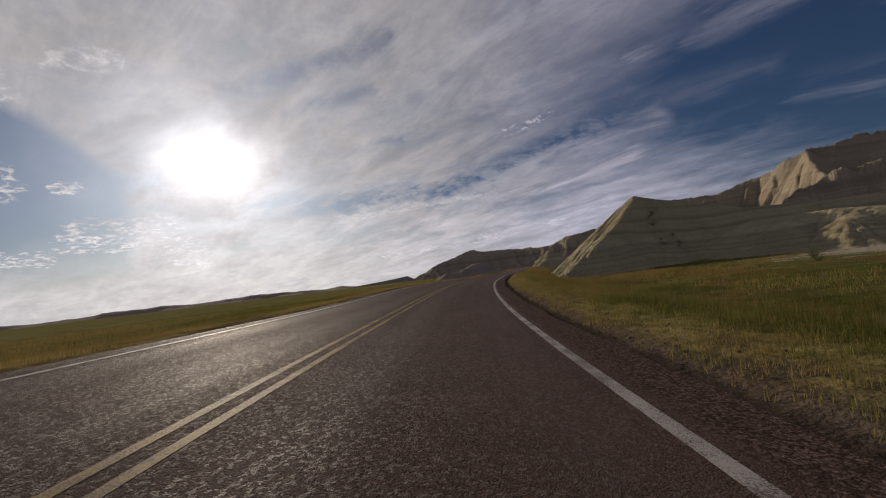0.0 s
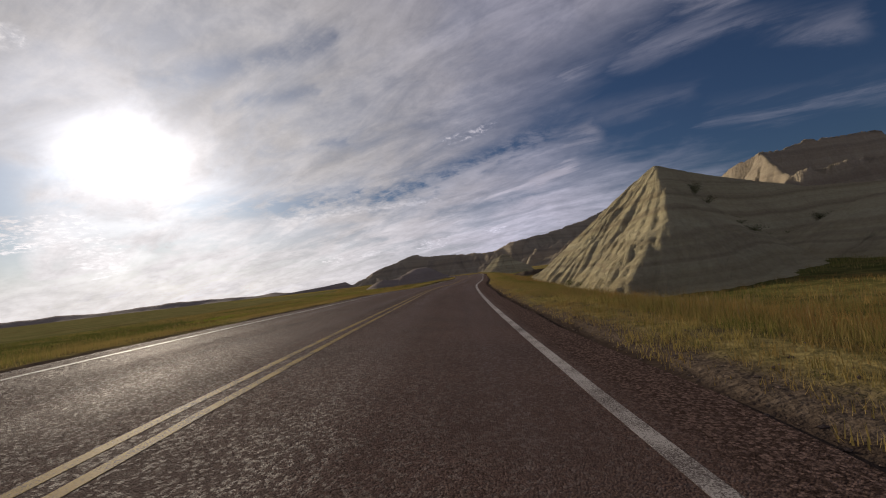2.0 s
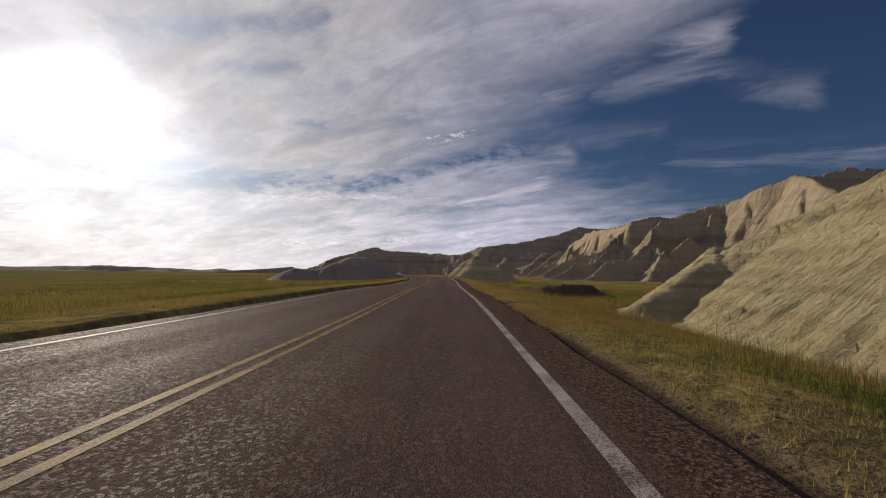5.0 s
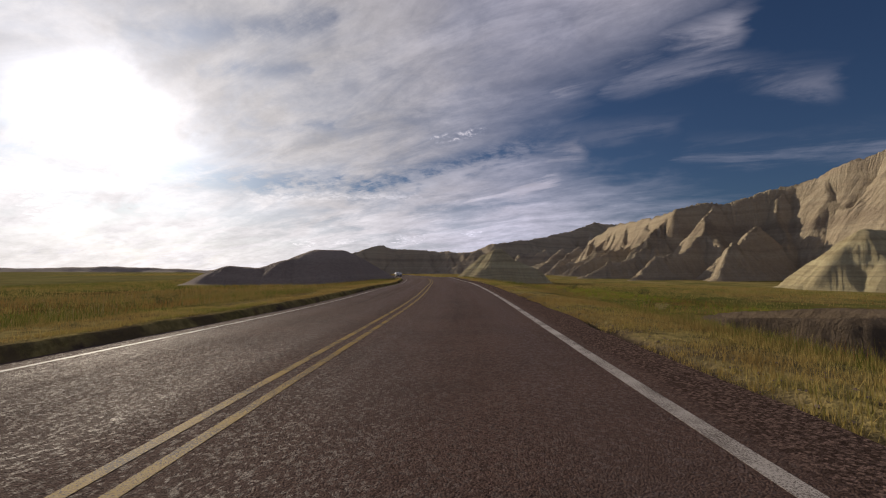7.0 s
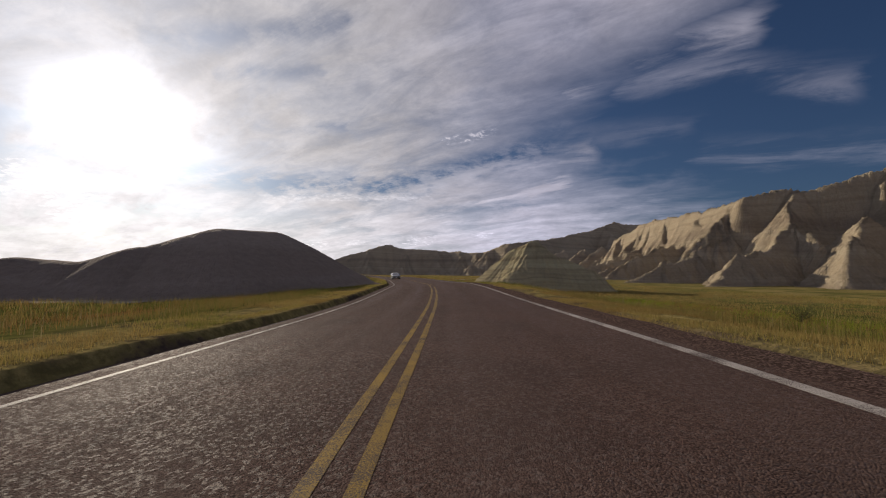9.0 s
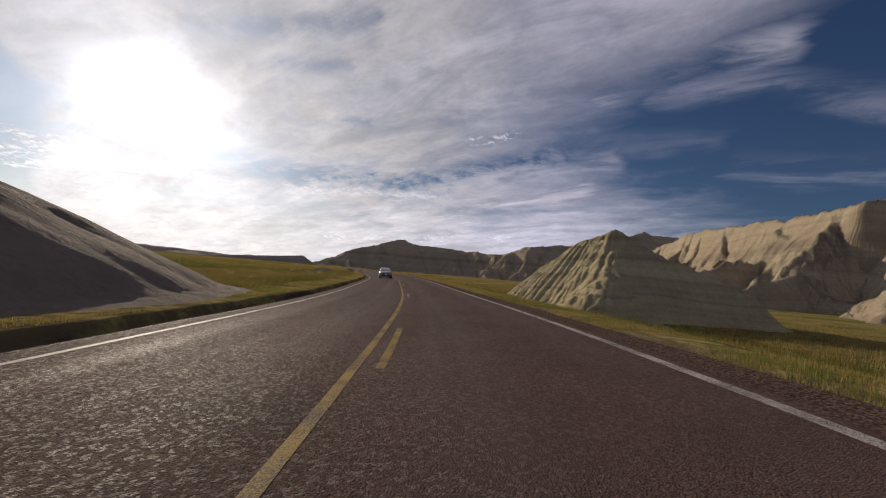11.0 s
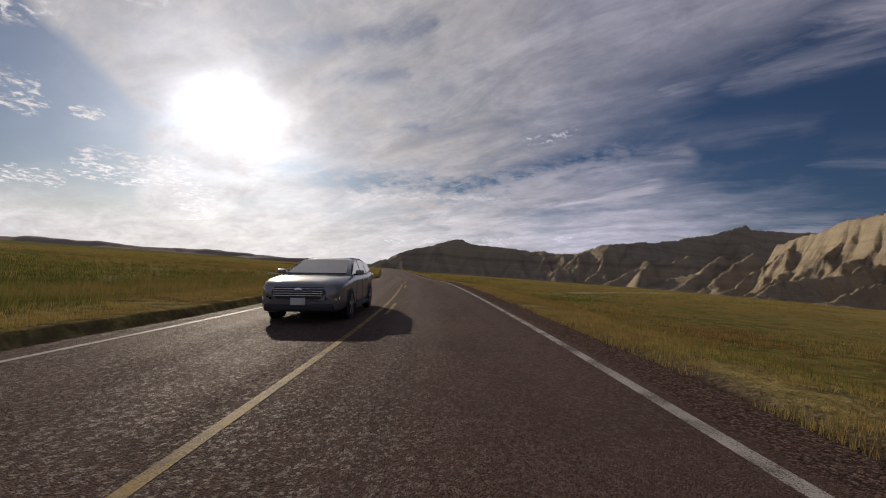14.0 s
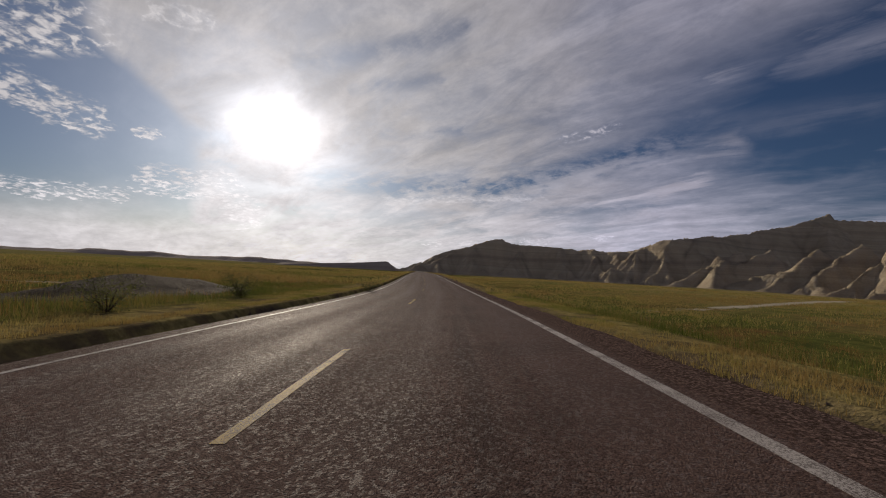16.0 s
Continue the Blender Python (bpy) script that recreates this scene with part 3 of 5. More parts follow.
LEAF = blade_material("shrub_leaf", [(0.05, 0.06, 0.02), (0.09, 0.10, 0.03), (0.13, 0.13, 0.05)])

# ------------------------------------------------------------------ ground and road
def lines(*stretches):
    return np.unique(np.concatenate([np.arange(a, b + 1e-6, step) for a, b, step in stretches]).round(3))


def build_ground():
    u = lines((-4.6, -3.9, 0.05), (3.9, 4.8, 0.07), (-10, 12, 0.25), (-30, 40, 1.0), (-100, 140, 4), (-400, 500, 20), (-1000, 1200, 100), (-4500, 4500, 500))
    v = lines((-12, 270, 0.8), (-60, 420, 2), (-300, 900, 12), (-900, 2000, 100), (-1500, 4500, 500))
    vv, uu = np.meshgrid(v, u, indexing="ij")
    x = road_x(vv) + uu / np.cos(road_turn(vv))
    z = ground_z(x, vv)
    verts = np.stack([x, vv, z], -1).reshape(-1, 3)
    me = mesh_from("ground", verts, grid_faces(len(v), len(u)), PRAIRIE)
    side, _ = across_road(x, vv)
    me.attributes.new("across", "FLOAT", "POINT").data.foreach_set("value", np.ascontiguousarray(side.ravel(), np.float32))
    return tagged(new("ground", me), "open prairie with green and straw-coloured grass and pale clay", "ground", kind="structure")


def build_road():
    v = lines((-60, 270, 1.0), (270, 640, 4.0))
    u = np.array([LEFT_EDGE, -3.43, -3.0, -2.2, -1.2, 0, 1.2, 2.2, 3.0, 3.30, 3.9, RIGHT_EDGE])
    vv, uu = np.meshgrid(v, u, indexing="ij")
    uu = uu.copy()
    uu[:, 0] += 0.05 * fbm(v * 0.7, v * 0, 21, 3)
    uu[:, -1] += 0.13 * fbm(v * 0.8, v * 0, 22, 4)
    top = road_point(uu, vv)
    skirt_l, skirt_r = top[:, :1] - [[[0.02, 0, 0.2]]], top[:, -1:] - [[[-0.02, 0, 0.2]]]
    verts = np.concatenate([skirt_l, top, skirt_r], 1)
    side = np.concatenate([uu[:, :1], uu, uu[:, -1:]], 1)
    me = mesh_from("road", verts.reshape(-1, 3), grid_faces(len(v), verts.shape[1]), ASPHALT, False)
    me.attributes.new("across", "FLOAT", "POINT").data.foreach_set("value", np.ascontiguousarray(side.ravel(), np.float32))
    return tagged(new("road", me), "two-lane reddish-grey asphalt road with worn wheel paths", "road", kind="structure")


def stripe(name, u, v0, v1, width, paint, parent, step=1.0):
    """One painted line: a thin raised strip with slightly ragged edges."""
    v = np.linspace(v0, v1, max(2, int((v1 - v0) / step) + 1))
    rag = 0.006 * fbm(v * 3.1, v * 0 + u, 31, 2)
    cols = [road_point(u - width / 2 + rag, v, 0.0005), road_point(u - width / 2 + rag, v, 0.003),
            road_point(u + width / 2 + rag, v, 0.003), road_point(u + width / 2 + rag, v, 0.0005)]
    verts = np.stack(cols, 1).reshape(-1, 3)
    ob = new(name, mesh_from(name, verts, grid_faces(len(v), 4), paint, False))
    ob.parent = parent
    return tagged(ob, kind="structure")


ground = build_ground()
road = build_road()
stripe("edge_line", -3.43, -60, 640, 0.10, WHITE_PAINT, road)
stripe("edge_line", 3.30, -60, 640, 0.13, WHITE_PAINT, road)
stripe("centre_line", -0.09, -60, 241.0, 0.10, YELLOW_PAINT, road)
stripe("centre_line", 0.17, -60, 168, 0.10, YELLOW_PAINT, road)
for far in (176.0, 188.6, 201.4, 214.4, 227.0, 239.4):
    stripe("lane_dash", 0.17, far - 3.0, far, 0.10, YELLOW_PAINT, road, 0.5)
for k in range(20):
    stripe("lane_dash", 0.05, 244.6 + 12.0 * k, 247.6 + 12.0 * k, 0.10, YELLOW_PAINT, road, 0.5)

# ------------------------------------------------------------------ badland forms
def relax(h, res, talus, times):
    """No slope steeper than talus: walls of gullies fall back to sharp ridges."""
    for _ in range(times):
        p = np.pad(h, 1, mode="edge")
        for dy, dx in ((0, 1), (0, -1), (1, 0), (-1, 0), (1, 1), (1, -1), (-1, 1), (-1, -1)):
            h = np.minimum(h, p[1 + dy : p.shape[0] - 1 + dy, 1 + dx : p.shape[1] - 1 + dx] + talus * res * math.hypot(dx, dy))
    return h


def drained(h, floor_of, ground_level, res, wash, rounds, talus, settle, seed):
    """Gullies cut by running water: each cell drains to its steepest neighbour and is cut down the more, the more land drains through it."""
    rows, cols = h.shape
    gen = np.random.default_rng(seed)
    land = (h > ground_level - 0.55).ravel()
    index = np.arange(rows * cols).reshape(rows, cols)
    for _ in range(rounds):
        p, q = np.pad(h, 1, mode="edge"), np.pad(index, 1, mode="edge")
        best, to = np.zeros_like(h), index.copy()
        for dy, dx in ((0, 1), (0, -1), (1, 0), (-1, 0), (1, 1), (1, -1), (-1, 1), (-1, -1)):
            window = (slice(1 + dy, rows + 1 + dy), slice(1 + dx, cols + 1 + dx))
            fall = (h - p[window]) / math.hypot(dx, dy) * (1 + 0.06 * gen.normal(0, 1, h.shape))
            better = fall > best
            best, to = np.where(better, fall, best), np.where(better, q[window], to)
        to, flat = to.ravel().tolist(), h.ravel()
        order = np.argsort(flat, kind="stable")
        moving = order[land[order]].tolist()
        area = [res * res] * len(to)
        for i in reversed(moving):
            if to[i] != i:
                area[to[i]] += area[i]
        power = (wash * np.sqrt(np.array(area)) / res).tolist()
        level = flat.tolist()
        for i in moving:
            if to[i] != i:
                f = power[i]
                level[i] = (level[i] + f * level[to[i]]) / (1 + f)
        h = np.maximum(np.array(level).reshape(rows, cols), floor_of)
        h = relax(h, res, talus, settle)
    return np.maximum(h, floor_of)


def eroded(name, label, category, spines, res, clay, seed, slope=0.78, crown=1.2, lobe=0.16, lobe_size=14.0, rill=0.5, rill_size=2.2,
           ledge=0.12, ledge_size=1.4, margin=6.0, foot=-2.6, group="", crest_slope=0.0, jag=0.0, jag_size=9.0, rill_from=None, groove=8.0, warp=0.10, bowls=(), wash=0.0, rounds=5, deepest=0.4, talus=2.5, settle=1, ruffle=0.05, ruffle_size=0.8, keep_crest=0.5):
    """A clay butte or ridge. spines: crest lines of (x, y, z); the flanks fall away from them and are cut by rills that run downhill."""
    pts = np.array([p for s in spines for p in s], float)
    reach = (pts[:, 2].max() - foot) / slope + margin
    x0, x1 = pts[:, 0].min() - reach, pts[:, 0].max() + reach
    y0, y1 = pts[:, 1].min() - reach, pts[:, 1].max() + reach
    xs, ys = np.arange(x0, x1, res), np.arange(y0, y1, res)
    x, y = np.meshgrid(xs, ys)
    wx = x + warp * lobe_size * fbm(x / lobe_size * 1.7, y / lobe_size * 1.7, seed + 40, 3)
    wy = y + warp * lobe_size * fbm(x / lobe_size * 1.7, y / lobe_size * 1.7, seed + 50, 3)
    lobes = 1 + lobe * 1.6 * fbm(x / lobe_size, y / lobe_size, seed, 3)
    h = np.full(x.shape, foot - 1.0)
    nx, ny = wx.copy(), wy.copy()
    for s in spines:
        steep_by = crest_slope if crest_slope and s is spines[0] else slope
        for (ax, ay, az), (bx, by, bz) in zip(s, s[1:]):
            ex, ey = bx - ax, by - ay
            t = np.clip(((wx - ax) * ex + (wy - ay) * ey) / (ex * ex + ey * ey + 1e-9), 0, 1)
            ox, oy = wx - ax - t * ex, wy - ay - t * ey
            d = np.hypot(ox, oy)
            tooth = jag * (fbm((ax + t * ex) / jag_size, (ay + t * ey) / jag_size, seed + 33, 3) - 0.1) if jag else 0.0
            v = az + (bz - az) * t + tooth * np.clip((az + (bz - az) * t) / 12, 0, 1) - steep_by * (np.sqrt(d * d + crown * crown) - crown) * lobes
            higher = v > h
            h = np.where(higher, v, h)
            ring = rill_size * 4.0 / (d + 1e-6)
            nx, ny = np.where(higher, wx - ox + ox * ring, nx), np.where(higher, wy - oy + oy * ring, ny)
    for cx, cy, wide, deep in bowls:
        h = h - deep * np.exp(-((x - cx) ** 2 + (y - cy) ** 2) / (wide * wide))
    if rill_from:
        # rills fan out from one point behind the crest
        ox, oy = x - rill_from[0], y - rill_from[1]
        ring = rill_from[2] / (np.hypot(ox, oy) + 1e-6)
        nx, ny = rill_from[0] + ox * ring, rill_from[1] + oy * ring
    # rills: noise held constant down each fall line
    gy_, gx_ = np.gradient(h, res)
    length = np.hypot(gx_, gy_) + 1e-6
    cut = np.zeros_like(h)
    wig = (0.15 if rill_from else 0.22) * rill_size
    for k, (share, size) in enumerate(((0.6, rill_size * 2.6), (0.6, rill_size * 1.1), (0.3, rill_size * 0.55))):
        px = nx + wig * fbm(x / rill_size * 0.8, y / rill_size * 0.8, seed + 60 + k, 2)
        py = ny + wig * fbm(x / rill_size * 0.8, y / rill_size * 0.8, seed + 65 + k, 2)
        n = vnoise(px / size + 3.1 * k, py / size, seed + 7 * k)
        depth = 0.8 + 0.2 * smooth(-0.5, 0.4, fbm(x / rill_size / 3, y / rill_size / 3, seed + 75 + k, 2))
        depth = depth * (0.8 + 0.2 * smooth(-0.35, 0.25, fbm(h / (1.5 * rill_size) + 0.15 * nx, h * 0.0 + k, seed + 95, 2)))
        cut += share * depth * (1 - np.abs(n)) ** groove
    steep = smooth(0.12, 0.5, length)
    # the crest line stands, the flanks wash out
    off = np.full(h.shape, 1e9)
    for (ax, ay, az), (bx, by, bz) in zip(spines[0], spines[0][1:]):
        t = np.clip(((x - ax) * (bx - ax) + (y - ay) * (by - ay)) / ((bx - ax) ** 2 + (by - ay) ** 2), 0, 1)
        off = np.minimum(off, np.hypot(x - ax - t * (bx - ax), y - ay - t * (by - ay)))
    away = smooth(0.3 * keep_crest, 3.0 * keep_crest, off)
    h = h - rill * cut * steep * (0.4 + 0.6 * away)
    # harder beds stand out as low ledges
    bed = (h + 0.5 * fbm(x / 20, y / 20, seed + 70, 2)) / ledge_size
    h = h + ledge * ledge_size * np.sin(2 * np.pi * bed) * steep * 0.5 * (0.5 + 0.5 * vnoise(bed * 0.37, bed * 0, seed + 80))
    h = h + 0.10 * rill * fbm(x / rill_size * 2.7, y / rill_size * 2.7, seed + 90, 3)
    base = ground_z(x, y)
    if wash:
        high = smooth(0, 3, h - base) * away
        h = h + ruffle * (3.0 * fbm(x / (6 * ruffle_size), y / (6 * ruffle_size), seed + 21, 2) + fbm(x / ruffle_size, y / ruffle_size, seed + 22, 4)) * high
        h = np.maximum(h, base - 0.6)
        h = drained(h, h - deepest * (0.06 + 0.94 * away), base, res, wash, rounds, talus, settle, seed)
    # a fan of washed clay where the flank meets the plain
    h = np.maximum(h, np.where(h > base - 1.2, base - 0.35 + 0.5 * smooth(-1.2, 0.2, h - base), h))
    up = h > base - 0.3
    keep = up[:-1, :-1] | up[1:, :-1] | up[:-1, 1:] | up[1:, 1:]
    verts, faces = compact(np.stack([x, y, np.maximum(h, base - 0.6), nx, ny, h * 0.1], -1).reshape(-1, 6), grid_faces(len(ys), len(xs), keep))
    me = mesh_from(name, verts[:, :3], faces, clay)
    me.attributes.new("fall", "FLOAT_VECTOR", "POINT").data.foreach_set("vector", np.ascontiguousarray(verts[:, 3:], np.float32).ravel())
    return tagged(new(name, me), label, category, group)


def spurs(crest, every, reach, bearing, spread, drop_to, rng, fork=True):
    """Side ridges that run from a crest line down to the plain."""
    made = []
    for a, b in zip(crest, crest[1:]):
        long = math.hypot(b[0] - a[0], b[1] - a[1])
        for k in range(max(1, int(long / every))):
            t = (k + rng.uniform(0.15, 0.85)) / max(1, int(long / every))
            x, y, z = (a[i] + (b[i] - a[i]) * t for i in range(3))
            ang = radians(bearing + rng.uniform(-spread, spread))
            size = reach * rng.uniform(0.7, 1.15)
            line = [(x, y, z * 0.97)]
            for f, g in ((0.25, rng.uniform(0.68, 0.86)), (0.5, rng.uniform(0.42, 0.66)), (0.75, rng.uniform(0.2, 0.42)), (1.0, 0.0)):
                w = ang + rng.uniform(-0.25, 0.25)
                line.append((x + size * f * math.sin(w), y + size * f * math.cos(w), drop_to + (z - drop_to) * g))
            made.append(line)
            if fork:
                m, w = line[2], ang + rng.choice((-0.8, 0.8))
                made.append([m, (m[0] + size * 0.25 * math.sin(w), m[1] + size * 0.25 * math.cos(w), drop_to + (m[2] - drop_to) * 0.55),
                             (m[0] + size * 0.5 * math.sin(w), m[1] + size * 0.5 * math.cos(w), drop_to)])
    return made


rng = random.Random(7)

# the pale butte beside the road
eroded("butte", "steep pale clay butte with rilled flanks beside the road", "butte",
       [[(21.5, 82, 11.9), (26, 83.2, 10.7), (34, 84.2, 8.9), (40, 83, 7.0), (52, 82, 6.2), (72, 84, 6.6)],
        [(21.5, 82, 11.9), (13.8, 65, 5.6), (9.4, 57, 3.0), (4.6, 52, -0.4)],
        [(21.5, 82, 11.9), (14, 76, 6.4), (5.5, 71, 0.2)],
        [(18.5, 76, 9.6), (12.6, 69.5, 5.3), (5.8, 63, -0.2)],
        [(21.5, 82, 11.9), (22.5, 90, 10.3), (20, 97, 6.3), (14, 100, 2.6), (7.5, 97, -0.3)],
        [(40, 83, 7.0), (44, 95, 6.0), (48, 112, 2.0)]],
       0.19, CLAY_NEAR, 101, slope=0.80, crown=0.9, lobe=0.04, warp=0.02, rill=0.40, rill_size=0.7, ledge=0.08, ledge_size=1.3, rill_from=(25, 86, 22), bowls=[(26.0, 71.5, 4.6, 2.4)], wash=0.12, rounds=4, deepest=0.28, talus=3.0, settle=1, ruffle=0.04, ruffle_size=0.35)
eroded("mound", "low rounded mound of cracked pale clay in grass", "mound",
       [[(35, 70, 4.0), (41, 63.5, 3.7), (47, 57, 2.9), (54, 50, 0.6)], [(38.5, 66.5, 3.8), (33, 61, 1.9), (28.5, 57.5, -0.4)], [(43, 61, 3.4), (38, 57, 1.9), (34, 54.5, -0.4)]], 0.22, CLAY_NEAR, 131, slope=0.5, crown=2.2, rill=0.8, rill_size=0.8, lobe=0.1)
eroded("butte", "rounded clay butte with a sunlit crest", "butte",
       [[(53.5, 167, -2.2), (58.5, 168, 3.8), (64, 169.5, 8.2), (80, 172, 7.6), (96, 176, 5.0)], [(61, 168.5, 6.0), (61, 164, 3.0), (62.5, 160, -1.0)], [(66, 170, 8.0), (74, 181, 3.0), (78, 189, -1)]],
       0.45, CLAY_NEAR, 151, slope=1.05, crown=2.2, rill=0.4, rill_size=1.8, wash=0.10, rounds=4, deepest=0.7, talus=1.5, settle=2, ruffle=0.1, ruffle_size=2.0)
eroded("butte", "pointed pale clay butte with a shaded flank near the road", "butte",
       [[(11.8, 213.6, 7.4), (13.4, 217.5, 7.8), (14.5, 222, 5.5), (15, 228, 0.0)],
        [(11.8, 213.6, 7.4), (9.2, 215.6, 6.2), (6.8, 216.8, 4.1), (4.1, 218, 1.6), (1.7, 219.2, -0.9)],
        [(11.8, 213.6, 7.4), (10.4, 209.8, 4.7), (8.7, 206, 2.6), (7.5, 203.4, 1.75), (6.6, 200.3, 1.95), (5.7, 198.4, 1.0), (4.7, 196.6, -0.8)],
        [(11.8, 213.6, 7.4), (14, 212.5, 5.8), (17, 211, 4.3), (21, 209, 2.4), (22.4, 208.4, 0.8), (23.5, 208, -1.4)]],
       0.18, CLAY_NEAR, 171, slope=1.1, crown=1.5, lobe=0.04, lobe_size=9, warp=0.03, rill=0.56, rill_size=0.65, ledge=0.07, ledge_size=1.2, rill_from=(14.5, 219, 15), wash=0.12, rounds=4, deepest=0.28, talus=3.0, settle=1, ruffle=0.04, ruffle_size=0.35)
eroded("mound", "smooth dark mud mound in shade on the plain", "mound",
       [[(-22.5, 170.5, 4.7), (-20, 174, 4.8), (-18.2, 178.6, 2.8), (-17.2, 181, 0.8), (-16.8, 182.5, -0.8)], [(-22.5, 170.5, 4.7), (-25.5, 167, 2.9), (-28.6, 165, 1.7), (-33.2, 164.2, 2.0), (-36.5, 166, 0.9), (-39, 167.5, -0.7)]],
       0.35, CLAY_DARK, 191, slope=0.62, crown=1.8, lobe=0.1, rill=0.2, rill_size=1.6, ledge=0.03)

# the long range to the east
CREST_B = [(205, 235, 47), (165, 232, 46), (146, 236, 44), (138, 262, 37), (118, 274, 32), (102, 282, 30), (112, 320, 31), (130, 390, 38), (142, 450, 40), (150, 515, 34)]
FRONT_B = [[(112, 250, 21), (98, 238, 15.5), (88, 230, 12), (78, 222, 5), (70, 216, -1.2)],
           [(100, 262, 17), (85, 250, 11), (70, 241, 8.5), (60, 234, 3), (54, 230, -1.2)],
           [(95, 285, 15), (78, 276, 9.5), (64, 268, 7), (52, 262, 1), (47, 259, -1.2)],
           [(105, 318, 18), (88, 312, 12), (72, 306, 9), (60, 301, 3), (52, 297, -1.2)],
           [(112, 350, 18), (92, 345, 13), (74, 338, 8), (58, 334, -1.2)], [(120, 385, 20), (98, 378, 12), (76, 372, 7), (60, 368, -1.2)]]
eroded("badlands_range", "long eroded clay range with sunlit spurs and shaded gullies", "badlands",
       [CREST_B] + FRONT_B + spurs(CREST_B[2:], 13.5, 52, 214, 18, -1.2, rng), 0.82, CLAY_RANGE, 211, slope=1.45, crest_slope=2.4, crown=0.8, lobe=0.12, lobe_size=16,
       rill=2.3, rill_size=2.0, groove=3.0, ledge=0.14, ledge_size=2.4, jag=1.6, jag_size=12.0, wash=0.12, rounds=5, deepest=2.6, talus=2.0, settle=1, ruffle=0.9, ruffle_size=4.0, keep_crest=4.0)
CREST_U = [(120, 186, 24), (134, 215, 38), (146, 236, 44)]
eroded("badlands_ridge", "high tan clay ridge with fluted faces", "badlands",
       [CREST_U, [(120, 186, 24), (150, 170, 26), (190, 165, 28)]] + spurs(CREST_U, 12, 42, 220, 18, -1.2, rng) + spurs([(125, 184, 24), (190, 165, 28)], 13, 38, 202, 18, -1.2, rng),
       0.75, CLAY_RANGE, 231, slope=1.45, crest_slope=2.4, crown=0.8, lobe_size=16, rill=2.3, rill_size=2.0, groove=3.0, ledge=0.14, ledge_size=2.4, jag=1.8, jag_size=12.0, wash=0.12, rounds=5, deepest=2.8, talus=2.0, settle=1, ruffle=1.1, ruffle_size=4.5, keep_crest=4.0)
CREST_D = [(70, 622, 41), (100, 650, 46), (126, 692, 50), (160, 732, 59), (215, 770, 74), (262, 796, 90), (350, 966, 108), (520, 1000, 112)]
eroded("badlands_range", "distant layered clay range with a flat mesa top", "badlands",
       [CREST_D] + spurs(CREST_D[:-1], 28, 115, 205, 24, -1.0, rng) + spurs([(110, 620, 32), (150, 520, 34)], 22, 70, 235, 25, -1.0, rng), 2.5, CLAY_RANGE, 251, slope=1.3, crest_slope=2.2, jag=2.2, jag_size=24, crown=1.5, lobe_size=40,
       rill=4.5, rill_size=6, groove=2.6, ledge=0.14, ledge_size=5.0, wash=0.12, rounds=5, deepest=6.0, talus=1.9, settle=1, ruffle=1.8, ruffle_size=9.0, keep_crest=8.0)
CREST_F = [(-205, 655, 1), (-172, 662, 12), (-150, 665, 24), (-122, 668, 31), (-94, 667, 40), (-60, 680, 35), (-15, 688, 33), (35, 650, 29), (70, 622, 41)]
eroded("badlands_hill", "dark shaded badland hill at the end of the plain", "badlands",
       [CREST_F] + spurs(CREST_F[1:], 20, 60, 190, 35, -0.8, rng), 1.8, CLAY_RANGE, 271, slope=1.15, crest_slope=1.6, jag=3.0, jag_size=14, crown=2, lobe_size=36, rill=3.5, rill_size=6, groove=2.6, ledge=0.14, ledge_size=4.0, wash=0.12, rounds=5, deepest=5.0, talus=1.8, settle=1, ruffle=1.4, ruffle_size=8.0, keep_crest=7.0)
eroded("mesa", "small flat-topped clay mesa on the prairie", "mesa",
       [[(-262, 535, 0.3), (-232, 552, 3.0), (-205, 572, 5.2), (-183, 590, 8.2)]], 1.6, CLAY_DARK, 291, slope=0.8, crown=3, lobe_size=24, rill=0.8, rill_size=6)
eroded("distant_ridge", "low clay hills along the far horizon", "hills",
       [[(-1500, 1000, 9), (-1300, 1160, 17), (-1150, 1250, 10), (-1020, 1330, 15), (-900, 1400, 13), (-700, 1500, 8)], [(-1900, 500, 14), (-1700, 800, 17), (-1500, 1000, 9)]],
       12, CLAY_DARK, 311, slope=0.32, crown=10, lobe_size=120, rill=4, rill_size=24, ledge=0.0, margin=60, jag=6.0, jag_size=50)
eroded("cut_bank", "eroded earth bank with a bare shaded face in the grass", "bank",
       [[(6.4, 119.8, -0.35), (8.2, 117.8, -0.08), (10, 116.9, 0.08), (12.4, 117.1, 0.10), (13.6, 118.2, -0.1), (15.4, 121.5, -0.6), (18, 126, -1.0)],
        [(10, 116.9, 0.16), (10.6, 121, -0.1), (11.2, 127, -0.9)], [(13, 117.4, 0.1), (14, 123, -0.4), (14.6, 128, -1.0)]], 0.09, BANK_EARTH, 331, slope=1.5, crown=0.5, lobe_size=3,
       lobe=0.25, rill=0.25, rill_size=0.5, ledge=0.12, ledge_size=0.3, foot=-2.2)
eroded("mound", "low bare mound of brown earth in prairie grass", "mound",
       [[(-34, 252.2, -0.05), (-35.4, 255, 0.3), (-36.2, 258.2, 0.05)]], 0.2, EARTH, 341, slope=0.45, crown=1.2, lobe_size=4, rill=0.1, rill_size=0.7, ledge=0.0, foot=-1.6)

# ------------------------------------------------------------------ grass
FORMS = [ob for ob in bpy.data.objects if ob.name.split(".")[0] in ("butte", "mound", "cut_bank", "badlands_range", "badlands_ridge")]


